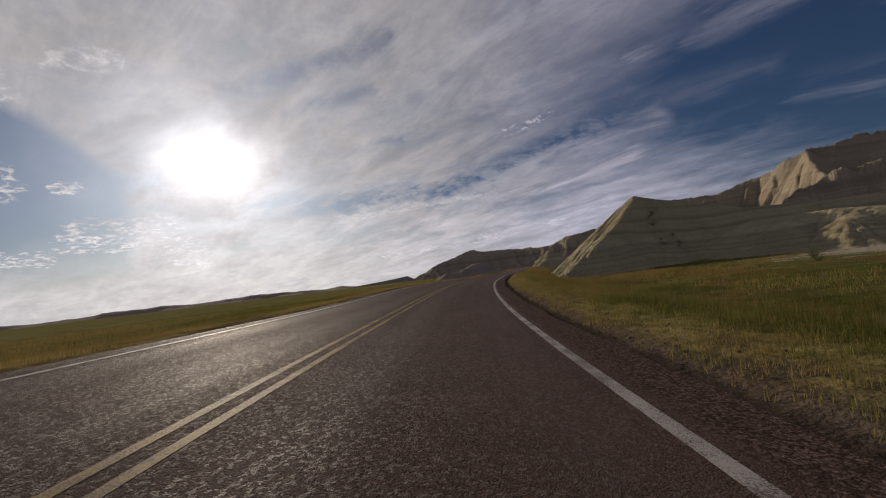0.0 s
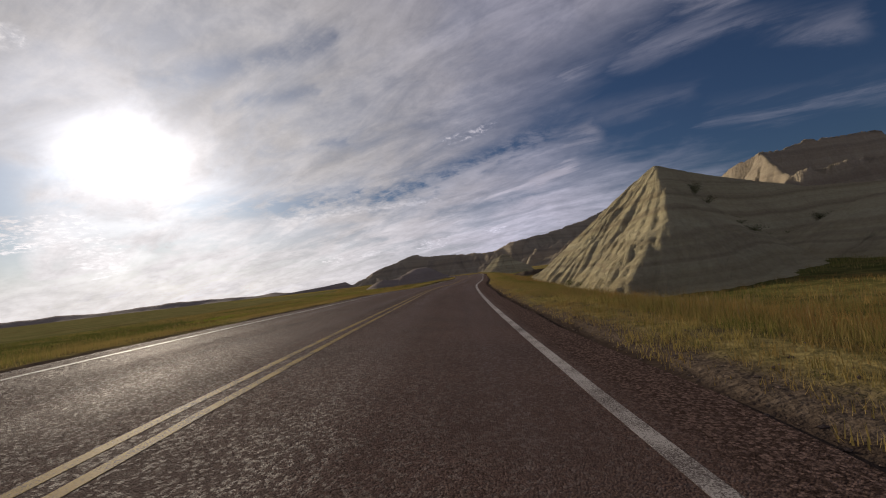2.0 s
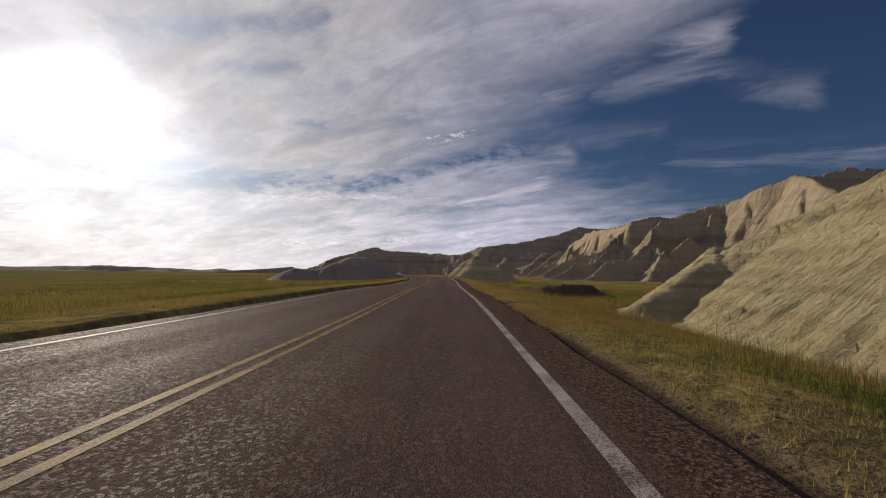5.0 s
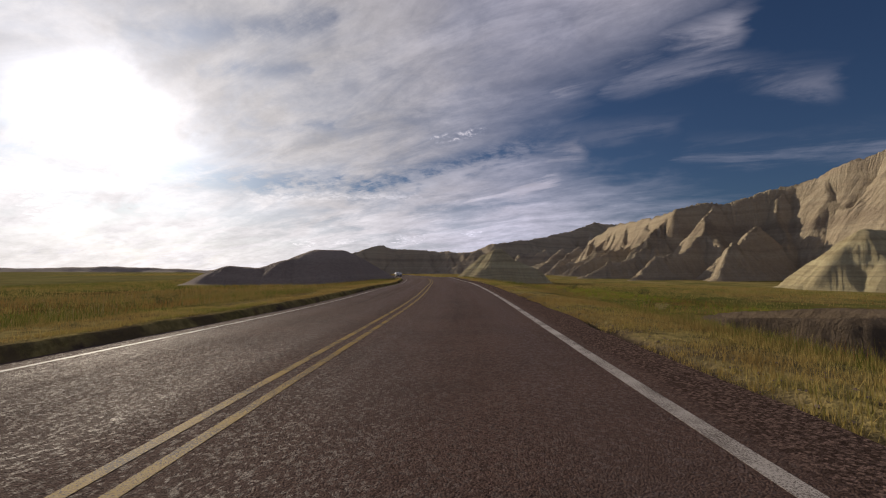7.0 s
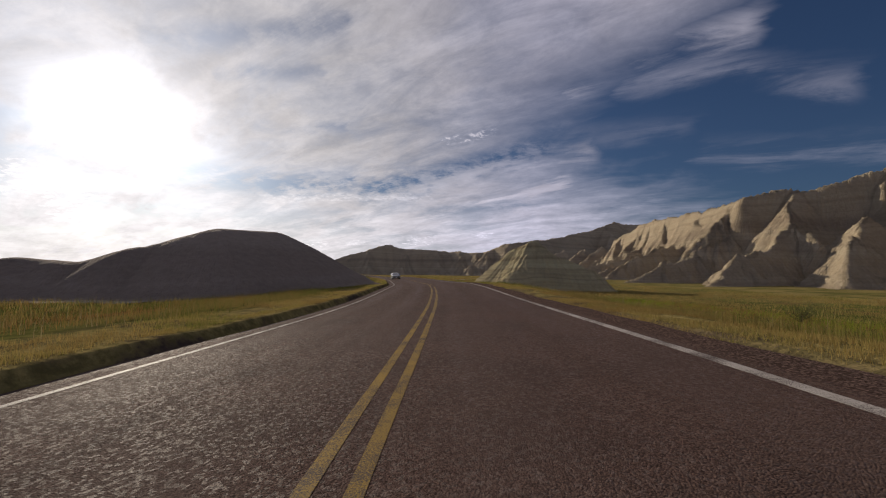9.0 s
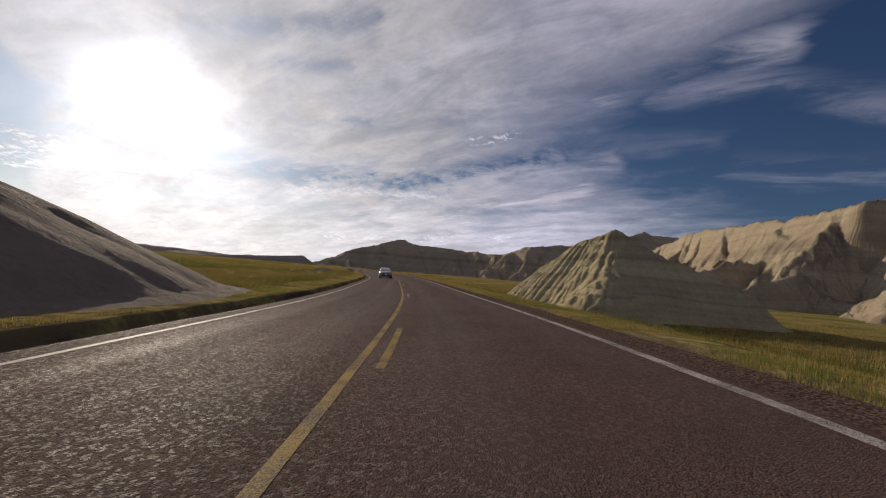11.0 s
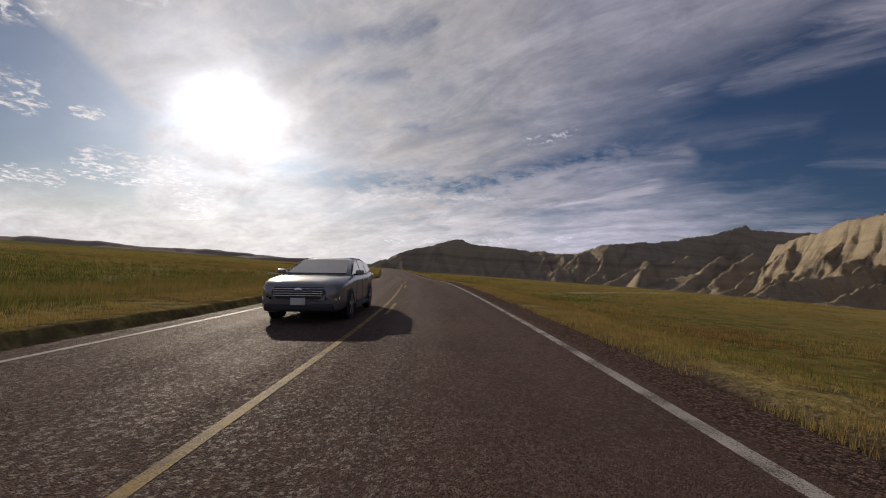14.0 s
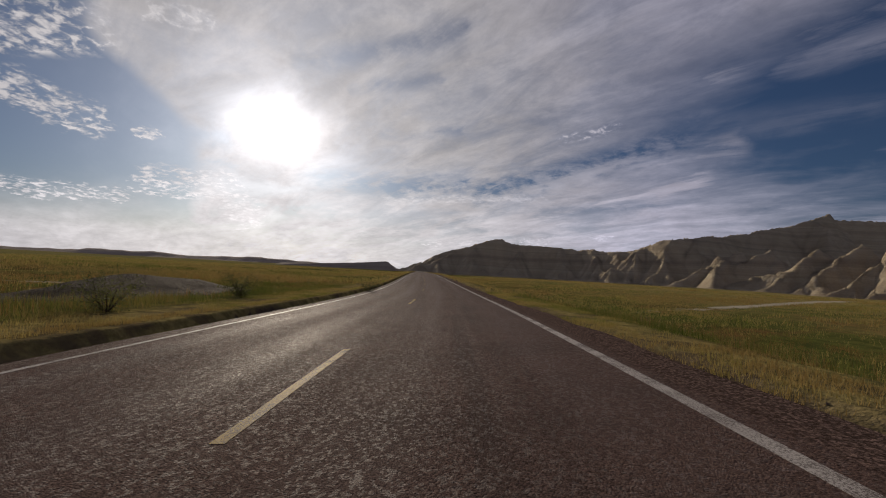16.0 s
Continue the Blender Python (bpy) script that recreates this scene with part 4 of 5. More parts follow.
def footprint(ob):
    """Where a form stands above the plain, on a grid of one metre."""
    co = np.empty(len(ob.data.vertices) * 3, np.float32)
    ob.data.vertices.foreach_get("co", co)
    co = co.reshape(-1, 3)
    up = co[co[:, 2] > ground_z(co[:, 0], co[:, 1]) + 0.02]
    x0, y0 = up[:, 0].min() - 1, up[:, 1].min() - 1
    taken = np.zeros((int(up[:, 1].max() - y0) + 3, int(up[:, 0].max() - x0) + 3), bool)
    taken[(up[:, 1] - y0).astype(int), (up[:, 0] - x0).astype(int)] = True
    return x0, y0, taken


FOOTPRINTS = [footprint(ob) for ob in FORMS]


def clear_of_forms(x, y):
    """True where no butte stands."""
    free = np.ones(len(x), bool)
    for x0, y0, taken in FOOTPRINTS:
        i, j = (y - y0).astype(int), (x - x0).astype(int)
        ok = (i >= 0) & (j >= 0) & (i < taken.shape[0]) & (j < taken.shape[1])
        free[ok] &= ~taken[i[ok], j[ok]]
    return free


def in_pale(x, y):
    hit = np.zeros(len(x), bool)
    for cx, cy, a, b, turn in PALE_PATCHES:
        c, s = math.cos(radians(turn)), math.sin(radians(turn))
        la, lb = ((x - cx) * c + (y - cy) * s) / a, ((y - cy) * c - (x - cx) * s) / b
        hit |= la * la + lb * lb < 0.8
    return hit


def sward(name, label, u0, u1, v0, v1, clumps, blades, height, width, spread, mat, seed, patchy=0.0, patch_size=6.0):
    """Tufts of grass between two distances from the centre line, joined into one mesh."""
    gen = np.random.default_rng(seed)
    u, v = gen.uniform(u0, u1, clumps), gen.uniform(v0, v1, clumps)
    a = road_turn(v)
    x, y = road_x(v) + u * np.cos(a), v - u * np.sin(a)
    n = fbm(x / patch_size, y / patch_size, seed, 3)
    keep = (n > patchy * gen.uniform(-0.6, 0.6, clumps) + patchy * 0.15 - 0.3) & ~in_pale(x, y)
    keep &= clear_of_forms(x, y)
    x, y, n = x[keep], y[keep], n[keep]
    tall = height * (0.75 + 0.6 * n) * gen.uniform(0.7, 1.25, len(x))
    x, y, tall = np.repeat(x, blades), np.repeat(y, blades), np.repeat(tall, blades)
    m = len(x)
    x, y = x + gen.normal(0, spread, m), y + gen.normal(0, spread, m)
    z = ground_z(x, y)
    turn = gen.uniform(0, 2 * np.pi, m)
    lean = gen.normal(0.10, 0.40, m)
    lw = width * gen.uniform(0.6, 1.3, m)
    hgt = np.clip(tall * gen.uniform(0.55, 1.2, m), 0.04, None)
    bx, by = np.cos(turn) * lw / 2, np.sin(turn) * lw / 2
    face = turn + np.pi / 2
    tx, ty = x + np.cos(face) * hgt * lean, y + np.sin(face) * hgt * lean
    verts = np.stack([np.stack([x - bx, y - by, z - 0.02], -1), np.stack([x + bx, y + by, z - 0.02], -1), np.stack([tx, ty, z + hgt], -1)], 1).reshape(-1, 3)
    faces = np.arange(m * 3).reshape(-1, 3)
    return tagged(new(name, mesh_from(name, verts, faces, mat, False)), label, "grass", kind="stuff")


sward("verge_grass", "short dry grass along the road shoulder", 4.35, 8.0, -6, 100, 24000, 6, 0.11, 0.011, 0.05, STRAW, 1, 1.0, 1.6)
sward("verge_grass", "short golden grass along the road shoulder", 4.22, 7.0, 84, 268, 66000, 6, 0.10, 0.011, 0.06, STRAW, 24, 0.25, 2.0)
sward("verge_grass", "short yellow-green grass along the road edge", -6.4, -4.40, -6, 268, 46000, 6, 0.11, 0.011, 0.06, STRAW, 2, 0.3, 2.5)
sward("meadow_grass", "tall green and straw prairie grass", 5.9, 14, -6, 268, 84000, 5, 0.30, 0.010, 0.11, GRASS, 3, 0.6, 4)
sward("meadow_grass", "rust-coloured tall grass in the ditch", 6.6, 20, -6, 268, 44000, 6, 0.40, 0.008, 0.12, REED, 4, 0.9, 9)
sward("meadow_grass", "tall green and straw prairie grass", -15, -5.8, -6, 275, 76000, 5, 0.30, 0.012, 0.10, GRASS, 5, 0.4, 5)
sward("meadow_grass", "rust-coloured tall grass on the open plain", -24, -7, -6, 290, 22000, 5, 0.34, 0.014, 0.12, REED, 25, 1.0, 11)
sward("meadow_grass", "open prairie grass", 14, 55, -6, 300, 52000, 5, 0.32, 0.03, 0.20, STRAW, 6, 0.6, 10)
sward("meadow_grass", "open prairie grass", -55, -15, -6, 320, 40000, 5, 0.30, 0.03, 0.20, GRASS, 7, 0.4, 10)
sward("meadow_grass", "dry open prairie grass", -55, -12, -6, 320, 42000, 5, 0.30, 0.028, 0.20, STRAW, 26, 0.5, 9)
sward("meadow_grass", "open prairie grass", 4.4, 90, 268, 460, 26000, 4, 0.36, 0.08, 0.25, STRAW, 8, 0.6, 14)
sward("meadow_grass", "open prairie grass", -110, -4.4, 275, 460, 30000, 4, 0.34, 0.08, 0.25, STRAW, 9, 0.6, 14)
sward("verge_grass", "loose tufts of yellow-green grass on bare soil", 4.9, 8.8, -6, 110, 3600, 22, 0.17, 0.008, 0.07, GRASS, 27, 0.6, 2.5)
sward("verge_grass", "loose tufts of dry grass on bare soil", 4.6, 8.4, -6, 110, 3000, 20, 0.13, 0.008, 0.09, STRAW, 28, 0.6, 2.5)
sward("meadow_grass", "bright yellow-green weeds on the plain", -27, -12, 68, 122, 6500, 9, 0.32, 0.018, 0.16, CLOVER, 29, 0.9, 9)
sward("meadow_grass", "bright green weeds in the ditch", 8.5, 20, 108, 176, 9000, 8, 0.36, 0.014, 0.14, CLOVER, 30, 0.8, 8)
sward("meadow_grass", "pale seed heads among tall prairie grass", 6.8, 17, -6, 300, 5200, 3, 0.50, 0.016, 0.10, SEED, 14, 0.8, 6)
sward("meadow_grass", "pale seed heads among tall prairie grass", -22, -6.2, -6, 300, 5200, 3, 0.46, 0.016, 0.10, SEED, 15, 0.8, 6)
sward("verge_grass", "pale short grass on the lip of the road bank", -4.85, -4.36, 50, 300, 30000, 5, 0.07, 0.010, 0.03, STRAW, 21, 0.2, 2.0)

def stones(name, label, count, u0, u1, v0, v1, low, high, mat, seed):
    """Loose stones: squashed eight-sided lumps sunk a little into the ground, joined into one mesh."""
    gen = np.random.default_rng(seed)
    v = gen.uniform(v0, v1, count)
    u = u0 + (u1 - u0) * gen.beta(1.1, 2.4, count)
    a = road_turn(v)
    x, y = road_x(v) + u * np.cos(a), v - u * np.sin(a)
    size = low + (high - low) * gen.random(count) ** 3
    ball = np.array([(1, 0, 0), (0, 1, 0), (-1, 0, 0), (0, -1, 0), (0, 0, 1), (0, 0, -1)], float)
    shape = ball[None] * size[:, None, None] * gen.uniform(0.5, 1.2, (count, 6, 1)) + gen.normal(0, 0.15, (count, 6, 3)) * size[:, None, None]
    shape[..., 2] *= 0.6
    verts = shape + np.stack([x, y, ground_z(x, y) + size * 0.15], -1)[:, None]
    sides = np.array([(0, 1, 4), (1, 2, 4), (2, 3, 4), (3, 0, 4), (1, 0, 5), (2, 1, 5), (3, 2, 5), (0, 3, 5)])
    faces = sides[None] + 6 * np.arange(count)[:, None, None]
    return tagged(new(name, mesh_from(name, verts.reshape(-1, 3), faces.reshape(-1, 3), mat, False)), label, "stones", kind="stuff")


STONE = clay_material("shoulder_stone", (0.20, 0.155, 0.125), (0.11, 0.08, 0.064), (0.16, 0.12, 0.10), 0.2)
stones("loose_stones", "loose brown stones along the crumbling road edge", 5200, 4.08, 6.2, -6, 120, 0.008, 0.04, STONE, 51)
stones("loose_stones", "fine gravel spilled along the road shoulder", 4200, 4.08, 5.0, 120, 300, 0.008, 0.03, STONE, 52)
stones("pale_stones", "pale clay lumps below the eroded bank", 500, 9.5, 14.5, 113.5, 120, 0.02, 0.11, CLAY_NEAR, 53)

# ------------------------------------------------------------------ shrubs
BARK = clay_material("shrub_wood", (0.12, 0.09, 0.06), (0.08, 0.06, 0.045), (0.10, 0.08, 0.055), 0.3)


def make_shrub(size, seed, leaves):
    """A low sagebrush: bare forked stems and a loose crown of small leaves."""
    gen = np.random.default_rng(seed)
    root = new("shrub")
    bm = bmesh.new()
    tips = []
    for _ in range(9):
        turn, lean = gen.uniform(0, 2 * np.pi), gen.uniform(0.2, 0.9)
        a = Vector((0, 0, -0.03))
        for k in range(3):
            b = a + Vector((math.cos(turn) * lean, math.sin(turn) * lean, 1.0)) * size * gen.uniform(0.16, 0.3)
            turn += gen.uniform(-0.6, 0.6)
            r0, r1 = 0.016 * size * (1 - 0.28 * k), 0.016 * size * (0.72 - 0.28 * k)
            ring0 = [bm.verts.new(a + Vector((math.cos(q) * r0, math.sin(q) * r0, 0))) for q in (0, 2.1, 4.2)]
            ring1 = [bm.verts.new(b + Vector((math.cos(q) * r1, math.sin(q) * r1, 0))) for q in (0, 2.1, 4.2)]
            for i in range(3):
                bm.faces.new((ring0[i], ring0[(i + 1) % 3], ring1[(i + 1) % 3], ring1[i]))
            tips.append(b.copy())
            a = b
    part("stems", bm, BARK, root, "grey-brown woody stems")
    bm = bmesh.new()
    for tip in tips:
        for _ in range(34):
            c = tip + Vector(gen.normal(0, 0.11 * size, 3))
            c.z = max(c.z, 0.02)
            d1, d2 = Vector(gen.normal(0, 1, 3)).normalized(), Vector(gen.normal(0, 1, 3)).normalized()
            leaf = 0.05 * size * gen.uniform(0.6, 1.4)
            bm.faces.new([bm.verts.new(c - d1 * leaf), bm.verts.new(c + d2 * leaf * 0.45), bm.verts.new(c + d1 * leaf)])
    part("foliage", bm, leaves, root)
    return root


shrub = tagged(make_shrub(1.0, 4, LEAF), "low grey-green sagebrush with loose leaves on the grass", "shrub", "sagebrush on the plain")
pale_shrub = tagged(make_shrub(1.0, 9, PALE_LEAF), "low pale yellow rabbitbrush in the prairie grass", "shrub", "pale brush on the plain")
SHRUBS = [(2.7, 186, 1.0), (4.8, 189, 0.6), (-27.5, 249, 1.2), (-29.6, 255, 1.3), (-25, 240, 0.8), (5.2, 62, 0.8), (5.0, 66, 0.9), (5.6, 70.5, 0.9), (5.6, 76, 0.7),
          (6.4, 84, 0.7), (7.5, 58, 0.6), (24, 40, 1.1), (31, 36, 1.0), (38, 44, 1.3), (28, 30, 0.8), (20, 33, 0.7), (10.5, 150, 1.0), (14, 158, 1.2), (-18, 118, 0.9),
          (-14.5, 124, 0.7), (-31, 268, 1.2), (17, 146, 0.9)]
for k, (x, y, size) in enumerate(SHRUBS):
    spot = Matrix.LocRotScale((x, y, float(ground_z(x, y)) - 0.02), Euler((0, 0, 1.9 * k)), (size * 1.15, size * 1.15, size * 0.8))
    if k == 0:
        shrub.matrix_basis = spot
    else:
        other = copy_thing(shrub, spot)
        other.scale = (size * 1.15, size * 1.15, size * 0.8)

for k, (x, y, size) in enumerate([(-24, 222, 0.8), (-28.5, 229, 0.7), (-22, 214, 0.6), (-34, 236, 0.9), (-31, 221, 0.6), (-25.5, 204, 0.6), (-19, 196, 0.5), (-37, 246, 0.8), (11, 132, 0.7), (9.6, 141, 0.6)]):
    spot = Matrix.LocRotScale((x, y, float(ground_z(x, y)) - 0.02), Euler((0, 0, 2.1 * k)), (size * 1.2, size * 1.2, size * 0.75))
    other = pale_shrub if k == 0 else copy_thing(pale_shrub, spot)
    other.matrix_basis = spot

# dark brush in the shaded hollow of the roadside butte
HOLLOW = np.empty(len(bpy.data.objects["butte"].data.vertices) * 3, np.float32)
bpy.data.objects["butte"].data.vertices.foreach_get("co", HOLLOW)
HOLLOW = HOLLOW.reshape(-1, 3)
rng = random.Random(12)
for k in range(44):
    x, y = rng.uniform(20, 44), rng.uniform(60, 76)
    near = HOLLOW[np.argmin((HOLLOW[:, 0] - x) ** 2 + (HOLLOW[:, 1] - y) ** 2)]
    if near[2] < 0.6:
        continue
    size = rng.uniform(0.5, 1.2)
    brush = copy_thing(shrub, Matrix.LocRotScale((float(near[0]), float(near[1]), float(near[2]) - 0.12), Euler((0, 0, 2.3 * k)), (size * 1.5, size * 1.5, size * 0.7)))
    brush.scale = (size * 1.5, size * 1.5, size * 0.7)
    tagged(brush, "dark low brush clinging to the shaded clay slope", "shrub", "brush on the butte")

# ------------------------------------------------------------------ the oncoming car
def plain_material(name, colour, rough, metal=0.0, coat=0.0, speck=0.0):
    m, w, bsdf = material(name)
    p = w.n("ShaderNodeNewGeometry").outputs["Position"]
    dust = w.noise(p, 1.6, 5.0, 0.7)
    w.link(w.mix(w.remap(dust, 0.35, 0.75, 0.0, 0.25), colour, tuple(c * 0.7 + 0.03 for c in colour)), bsdf.inputs["Base Color"])
    w.link(w.remap(w.noise(p, 5.0, 4.0), 0.3, 0.7, rough, rough + 0.12), bsdf.inputs["Roughness"])
    bsdf.inputs["Metallic"].default_value = metal
    bsdf.inputs["Coat Weight"].default_value = coat
    bsdf.inputs["Coat Roughness"].default_value = 0.08
    return m


SILVER = plain_material("silver_car_paint", (0.21, 0.205, 0.21), 0.32, 0.45, 0.8)
BLACK_TRIM = plain_material("black_plastic_trim", (0.022, 0.022, 0.024), 0.55)
RUBBER = plain_material("tyre_rubber", (0.02, 0.02, 0.02), 0.85)
CHROME = plain_material("chrome", (0.75, 0.75, 0.77), 0.12, 1.0)
ALLOY = plain_material("alloy", (0.45, 0.45, 0.47), 0.3, 0.9)
TINT = plain_material("tinted_glass", (0.012, 0.013, 0.016), 0.05, 0.0, 1.0)
LAMP = plain_material("clear_lamp", (0.55, 0.56, 0.58), 0.1, 0.3, 1.0)
RED_LAMP = plain_material("red_lamp", (0.32, 0.02, 0.02), 0.15, 0.0, 1.0)
PLATE = plain_material("plain_plate", (0.6, 0.6, 0.58), 0.5)


def loft(rings, close_ends=True):
    """Skin over mirrored half rings: each a list of (x, y, z) from the keel up to the middle of the top."""
    bm = bmesh.new()
    rows = []
    for ring in rings:
        full = [(x, y, z) for x, y, z in ring] + [(-x, y, z) for x, y, z in reversed(ring[1:-1])]
        rows.append([bm.verts.new(p) for p in full])
    n = len(rows[0])
    for a, b in zip(rows, rows[1:]):
        for i in range(n):
            bm.faces.new((a[i], a[(i + 1) % n], b[(i + 1) % n], b[i]))
    if close_ends:
        bm.faces.new(rows[0][::-1])
        bm.faces.new(rows[-1])
    bmesh.ops.recalc_face_normals(bm, faces=bm.faces)
    for f in bm.faces:
        f.smooth = True
    return bm


def slab(points, thick, normal):
    """A flat pane from its outline, with thickness along a normal."""
    bm = bmesh.new()
    n = Vector(normal).normalized() * thick
    lower = [bm.verts.new(Vector(p)) for p in points]
    upper = [bm.verts.new(Vector(p) + n) for p in points]
    bm.faces.new(lower[::-1])
    bm.faces.new(upper)
    for i in range(len(points)):
        j = (i + 1) % len(points)
        bm.faces.new((lower[i], lower[j], upper[j], upper[i]))
    bmesh.ops.recalc_face_normals(bm, faces=bm.faces)
    return bm


def block(centre, size, bevel=0.02):
    bm = bmesh.new()
    bmesh.ops.create_cube(bm, size=1.0, matrix=Matrix.Translation(centre) @ Matrix.Diagonal((*size, 1)))
    if bevel:
        bmesh.ops.bevel(bm, geom=bm.edges[:], offset=bevel, segments=2, affect="EDGES", profile=0.6)
    return bm


def turned(profile, centre, steps=28):
    """A body of revolution about the x axis: profile of (x, radius)."""
    bm = bmesh.new()
    rows = []
    for k in range(steps):
        q = 2 * math.pi * k / steps
        rows.append([bm.verts.new((centre[0] + x, centre[1] + r * math.cos(q), centre[2] + r * math.sin(q))) for x, r in profile])
    for k in range(steps):
        a, b = rows[k], rows[(k + 1) % steps]
        for i in range(len(profile) - 1):
            bm.faces.new((a[i], a[i + 1], b[i + 1], b[i]))
    bmesh.ops.recalc_face_normals(bm, faces=bm.faces)
    for f in bm.faces:
        f.smooth = True
    return bm


def make_car():
    root = new("car")

    def shell(y, w, zb, belt, top, crown=0.02):
        return [(0, y, zb), (w * 0.86, y, zb), (w * 0.97, y, zb + 0.09), (w, y, zb + 0.24), (w * 0.985, y, (zb + belt) / 2 + 0.1), (w, y, belt - 0.12),
                (w * 0.975, y, belt), (w * 0.9, y, top), (w * 0.5, y, top + crown * 0.7), (0, y, top + crown)]

    stations = [(2.46, 0.60, 0.40, 0.66, 0.74), (2.42, 0.74, 0.30, 0.72, 0.82), (2.30, 0.86, 0.25, 0.82, 0.90), (2.05, 0.92, 0.24, 0.90, 0.97), (1.60, 0.94, 0.24, 0.95, 1.02),
                (1.15, 0.94, 0.24, 0.98, 1.06), (0.80, 0.94, 0.24, 1.0, 1.09), (0.0, 0.94, 0.24, 1.02, 1.08), (-1.0, 0.94, 0.24, 1.04, 1.10), (-1.8, 0.935, 0.25, 1.07, 1.13),
                (-2.2, 0.91, 0.28, 1.08, 1.14), (-2.40, 0.85, 0.34, 1.04, 1.10), (-2.46, 0.72, 0.42, 0.98, 1.03)]
    part("body", loft([shell(*s) for s in stations]), SILVER, root)

    def cabin(y, wb, wt, z, base=1.05):
        return [(0, y, base - 0.05), (wb, y, base - 0.05), (wb + (wt * 1.02 - wb) * 0.4, y, base + (z - 0.05 - base) * 0.4), (wb + (wt * 1.02 - wb) * 0.75, y, base + (z - 0.05 - base) * 0.75), (wt * 1.02, y, z - 0.05), (wt * 0.93, y, z - 0.012), (wt * 0.5, y, z + 0.008), (0, y, z + 0.015)]

    part("cabin", loft([cabin(1.22, 0.86, 0.84, 1.08), cabin(0.70, 0.87, 0.74, 1.36), cabin(0.18, 0.875, 0.68, 1.60), cabin(-0.3, 0.88, 0.67, 1.665), cabin(-1.0, 0.88, 0.67, 1.675),
                               cabin(-1.7, 0.87, 0.655, 1.62), cabin(-2.08, 0.86, 0.63, 1.55), cabin(-2.25, 0.85, 0.70, 1.32), cabin(-2.36, 0.84, 0.78, 1.10)]), SILVER, root)
    # glazing, a little proud of the cabin
    part("windscreen", slab([(-0.74, 1.185, 1.12), (0.74, 1.185, 1.12), (0.62, 0.27, 1.585), (-0.62, 0.27, 1.585)], 0.02, (0, 0.46, 0.89)), TINT, root, "dark reflecting windscreen")
    part("rear_window", slab([(-0.66, -2.335, 1.17), (0.66, -2.335, 1.17), (0.58, -2.13, 1.50), (-0.58, -2.13, 1.50)], 0.02, (0, -0.85, 0.5)), TINT, root)
    for side in (-1, 1):
        panes = ([(1.02, 1.11), (-0.12, 1.12), (-0.12, 1.56), (0.20, 1.535)], [(-0.20, 1.12), (-1.02, 1.13), (-1.02, 1.585), (-0.20, 1.575)], [(-1.10, 1.13), (-1.98, 1.24), (-1.78, 1.50), (-1.10, 1.575)])
        for outline in panes:
            pts = [(side * (0.882 - (z - 1.05) * 0.325), y, z) for y, z in outline]
            part("side_window", slab(pts, 0.012, (side, 0, 0.33)), TINT, root, "dark tinted window")
        trim = [(0.72, 1.085), (-1.1, 1.10), (-2.0, 1.215), (-2.0, 1.235), (-1.1, 1.12), (0.70, 1.105)]
        part("window_trim", slab([(side * 0.885, y, z) for y, z in trim], 0.012, (side, 0, 0.2)), CHROME, root, "thin chrome strip")
        arch = [(1.08, 1.10), (0.22, 1.555), (-0.2, 1.605), (-1.05, 1.61), (-1.80, 1.53), (-2.03, 1.235)]
        inner = [(1.03, 1.10), (0.205, 1.54), (-0.2, 1.588), (-1.05, 1.592), (-1.785, 1.515), (-2.0, 1.235)]
        frame_line = bmesh.new()
        rim_out = [frame_line.verts.new((side * (0.896 - (z - 1.05) * 0.325), y, z)) for y, z in arch]
        rim_in = [frame_line.verts.new((side * (0.896 - (z - 1.05) * 0.325), y, z)) for y, z in inner]
        for i in range(len(arch) - 1):
            frame_line.faces.new((rim_out[i], rim_out[i + 1], rim_in[i + 1], rim_in[i]))
        bmesh.ops.solidify(frame_line, geom=frame_line.faces[:], thickness=0.006)
        part("window_trim", frame_line, CHROME, root, "thin chrome strip")
        top = [(0.05, 1.605), (-0.3, 1.675), (-1.0, 1.69), (-1.76, 1.62)]
        outline = top + [(y, z - 0.035) for y, z in reversed(top)]
        part("roof_rail", slab([(side * 0.60, y, z) for y, z in outline], 0.035, (side, 0, 0)), BLACK_TRIM, root)
        mirror = part("mirror", block((side * 1.03, 0.84, 1.17), (0.22, 0.13, 0.16), 0.05), SILVER, root)
        part("mirror_arm", block((side * 0.93, 0.84, 1.10), (0.12, 0.06, 0.05), 0.015), BLACK_TRIM, mirror)
        for y in (-0.02, -0.98):
            part("door_handle", block((side * 0.955, y, 0.93), (0.035, 0.20, 0.035), 0.012), CHROME, root, "chrome door handle")
        for y in (0.72, -0.16, -1.08):
            part("door_seam", block((side * 0.938, y, 0.66), (0.008, 0.005, 0.62), 0), BLACK_TRIM, root)
        part("sill", block((side * 0.92, -0.1, 0.26), (0.08, 1.9, 0.12), 0.03), BLACK_TRIM, root)
        part("headlight", slab([(side * 0.50, 2.385, 0.80), (side * 0.80, 2.22, 0.80), (side * 0.925, 1.90, 0.90), (side * 0.80, 2.10, 0.925), (side * 0.55, 2.32, 0.86)],
                               0.05, (side * 0.5, 0.8, 0.25)), LAMP, root, "clear headlight")
        part("fog_light_trim", slab([(side * 0.55, 2.40, 0.48), (side * 0.84, 2.27, 0.50), (side * 0.86, 2.24, 0.60), (side * 0.60, 2.38, 0.56)], 0.04, (side * 0.35, 0.9, 0)), CHROME, root, "chrome fog light frame")
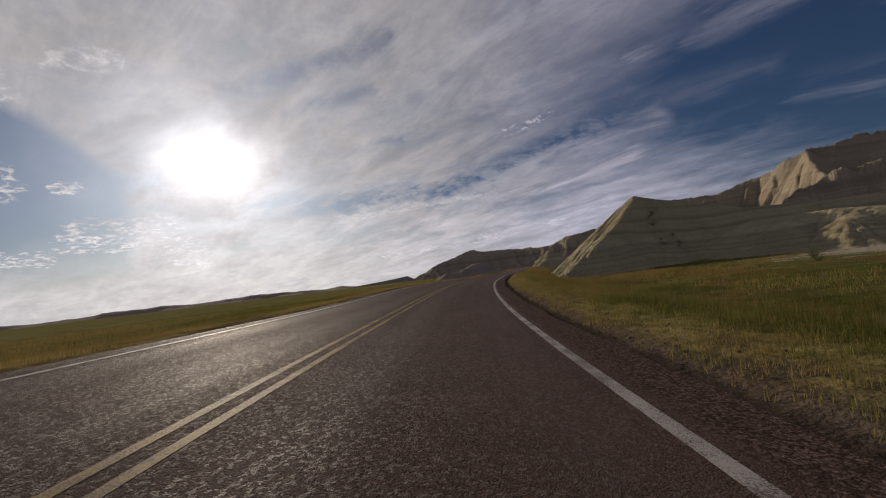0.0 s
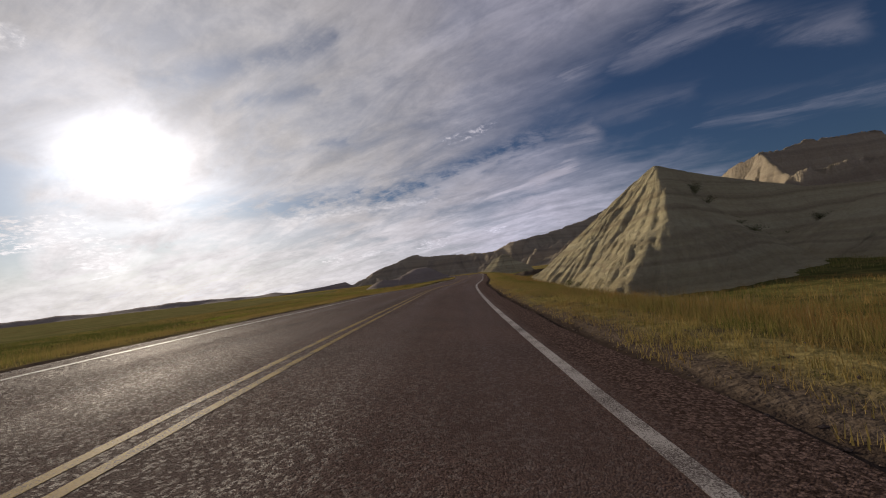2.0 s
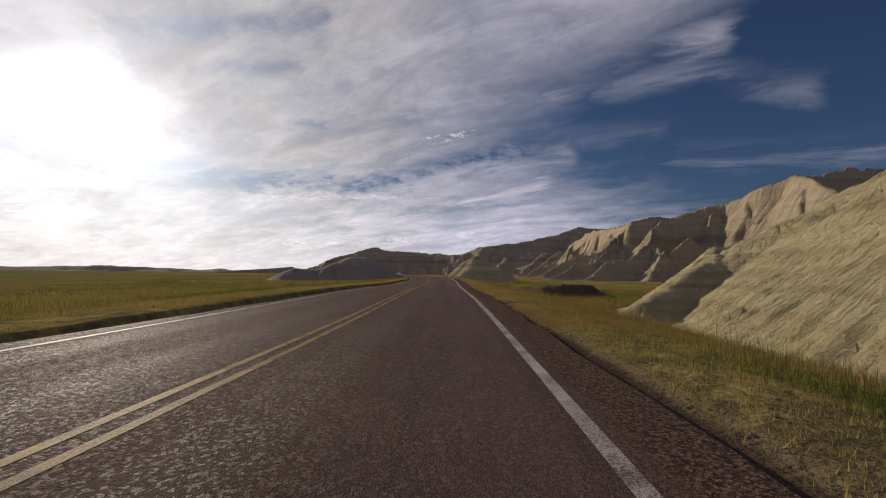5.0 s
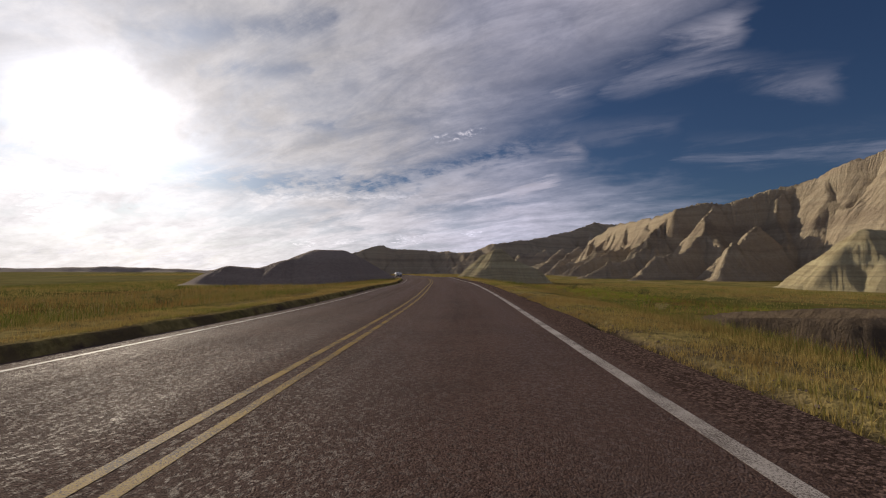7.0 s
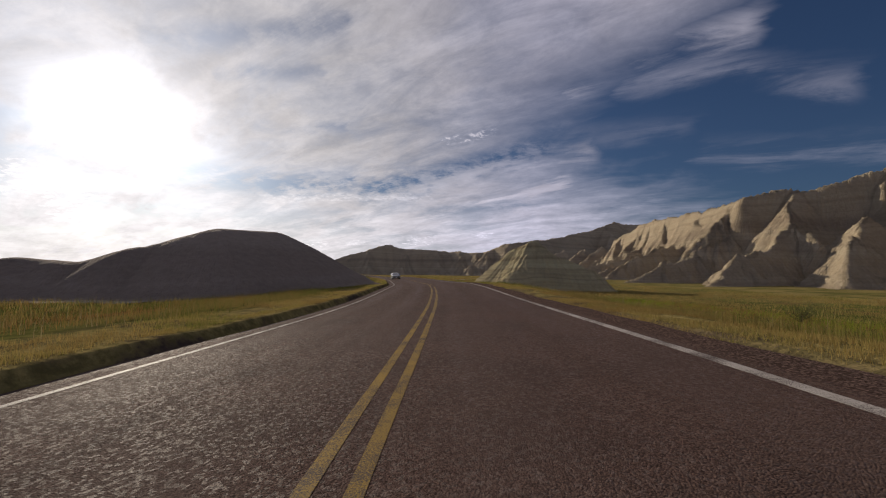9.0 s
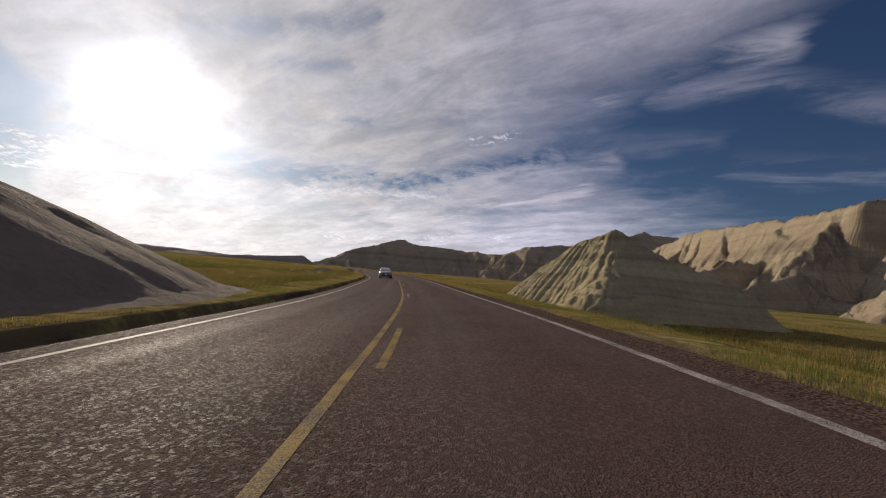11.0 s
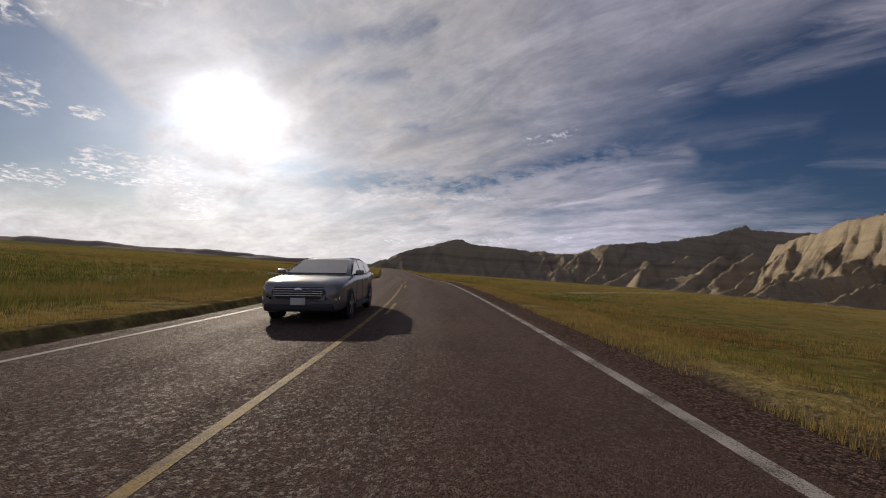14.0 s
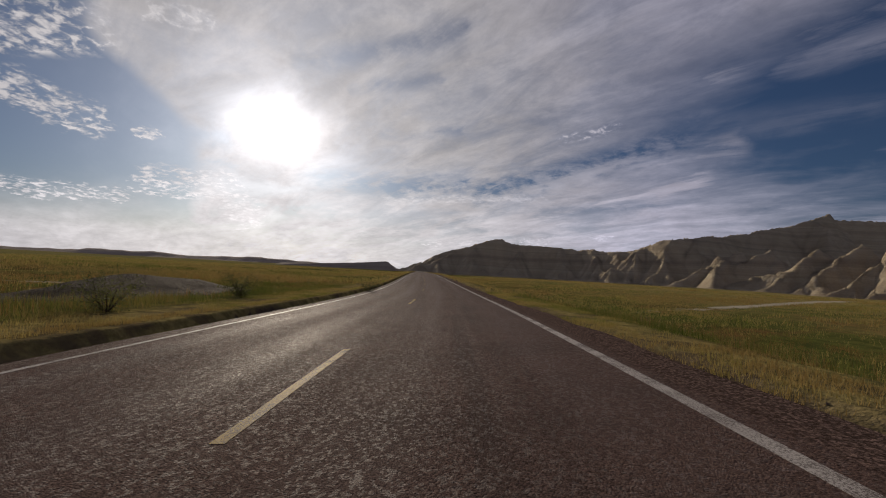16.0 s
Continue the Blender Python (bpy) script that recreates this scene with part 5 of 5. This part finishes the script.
        part("fog_light", slab([(side * 0.68, 2.375, 0.505), (side * 0.80, 2.32, 0.515), (side * 0.80, 2.32, 0.575), (side * 0.68, 2.375, 0.56)], 0.04, (side * 0.35, 0.9, 0)), LAMP, root)
        part("tail_light", slab([(side * 0.60, -2.44, 0.98), (side * 0.89, -2.22, 0.98), (side * 0.925, -1.95, 1.06), (side * 0.88, -2.22, 1.11), (side * 0.60, -2.41, 1.09)], 0.045, (side * 0.6, -0.7, 0)), RED_LAMP, root, "red tail light")
        for y in (1.42, -1.40):
            # black disc laid on the uncut body in place of the wheel well's shade
            part("wheel_arch", turned([(0.0, 0.02), (0.006 * side, 0.02), (0.006 * side, 0.405), (0.0, 0.415)], (side * 0.938, y, 0.37), 36), BLACK_TRIM, root)
            wheel = part("wheel", turned([(-0.11, 0.05), (-0.11, 0.25), (-0.06, 0.255), (0.05, 0.255), (0.07, 0.25), (0.075, 0.235), (0.02, 0.20), (0.02, 0.01)], (side * 0.845, y, 0.355)), BLACK_TRIM, root)
            part("tyre", turned([(-0.11, 0.245), (-0.125, 0.30), (-0.11, 0.345), (-0.06, 0.362), (0.06, 0.362), (0.105, 0.345), (0.118, 0.30), (0.10, 0.245)], (side * 0.845, y, 0.362), 36), RUBBER, wheel, "worn black tyre")
            spokes = bmesh.new()
            for k in range(5):
                for d in (-0.14, 0.14):
                    q = 2 * math.pi * k / 5 + d
                    m = Matrix.Translation((side * 0.945, y, 0.355)) @ Matrix.Rotation(q, 4, "X") @ Matrix.Translation((0, 0, 0.14))
                    bmesh.ops.create_cube(spokes, size=1.0, matrix=m @ Matrix.Diagonal((0.03, 0.035, 0.22, 1)))
            part("rim", spokes, ALLOY, wheel, "alloy spokes")
    part("grille", slab([(-0.46, 2.45, 0.55), (0.46, 2.45, 0.55), (0.60, 2.43, 0.68), (0.54, 2.40, 0.81), (-0.54, 2.40, 0.81), (-0.60, 2.43, 0.68)], 0.05, (0, 1, 0.15)), BLACK_TRIM, root)
    for k in range(4):
        z = 0.625 + 0.05 * k
        part("grille_bar", block((0, 2.508 - 0.013 * k, z), (1.06 + 0.02 * k, 0.03, 0.02), 0.006), CHROME, root, "chrome grille bar")
    badge = bmesh.new()
    bmesh.ops.create_uvsphere(badge, u_segments=16, v_segments=8, radius=1.0, matrix=Matrix.Translation((0, 2.50, 0.76)) @ Matrix.Diagonal((0.085, 0.02, 0.045, 1)))
    part("badge", badge, CHROME, root)
    part("lower_bumper", block((0, 2.36, 0.36), (1.5, 0.26, 0.17), 0.05), BLACK_TRIM, root)
    part("number_plate", block((0, 2.50, 0.50), (0.32, 0.015, 0.155), 0.004), PLATE, root)
    part("rear_bumper", block((0, -2.38, 0.40), (1.56, 0.2, 0.2), 0.05), BLACK_TRIM, root)
    part("spoiler", block((0, -2.10, 1.575), (1.2, 0.24, 0.03), 0.012), SILVER, root)
    # a low roofline over the belt
    for piece in root.children_recursive:
        for vert in piece.data.vertices:
            if vert.co.z > 1.05:
                vert.co.z = 1.05 + (vert.co.z - 1.05) * 0.8
    return tagged(root, "silver sport utility car with dark windows on the far lane", "car")


car = make_car()
CAR_V, CAR_U, CAR_SIZE = 224.5, -1.37, 0.9
head = float(road_turn(CAR_V))
spot = road_point(np.array(CAR_U), np.array(CAR_V))
car.matrix_world = (Matrix.Translation(tuple(float(c) for c in spot)) @ Matrix.Rotation(-head + math.pi, 4, "Z")
                    @ Matrix.Rotation(math.atan(float(slope_left(CAR_V))), 4, "Y")
                    @ Matrix.Diagonal((CAR_SIZE, 1.0, CAR_SIZE, 1)))
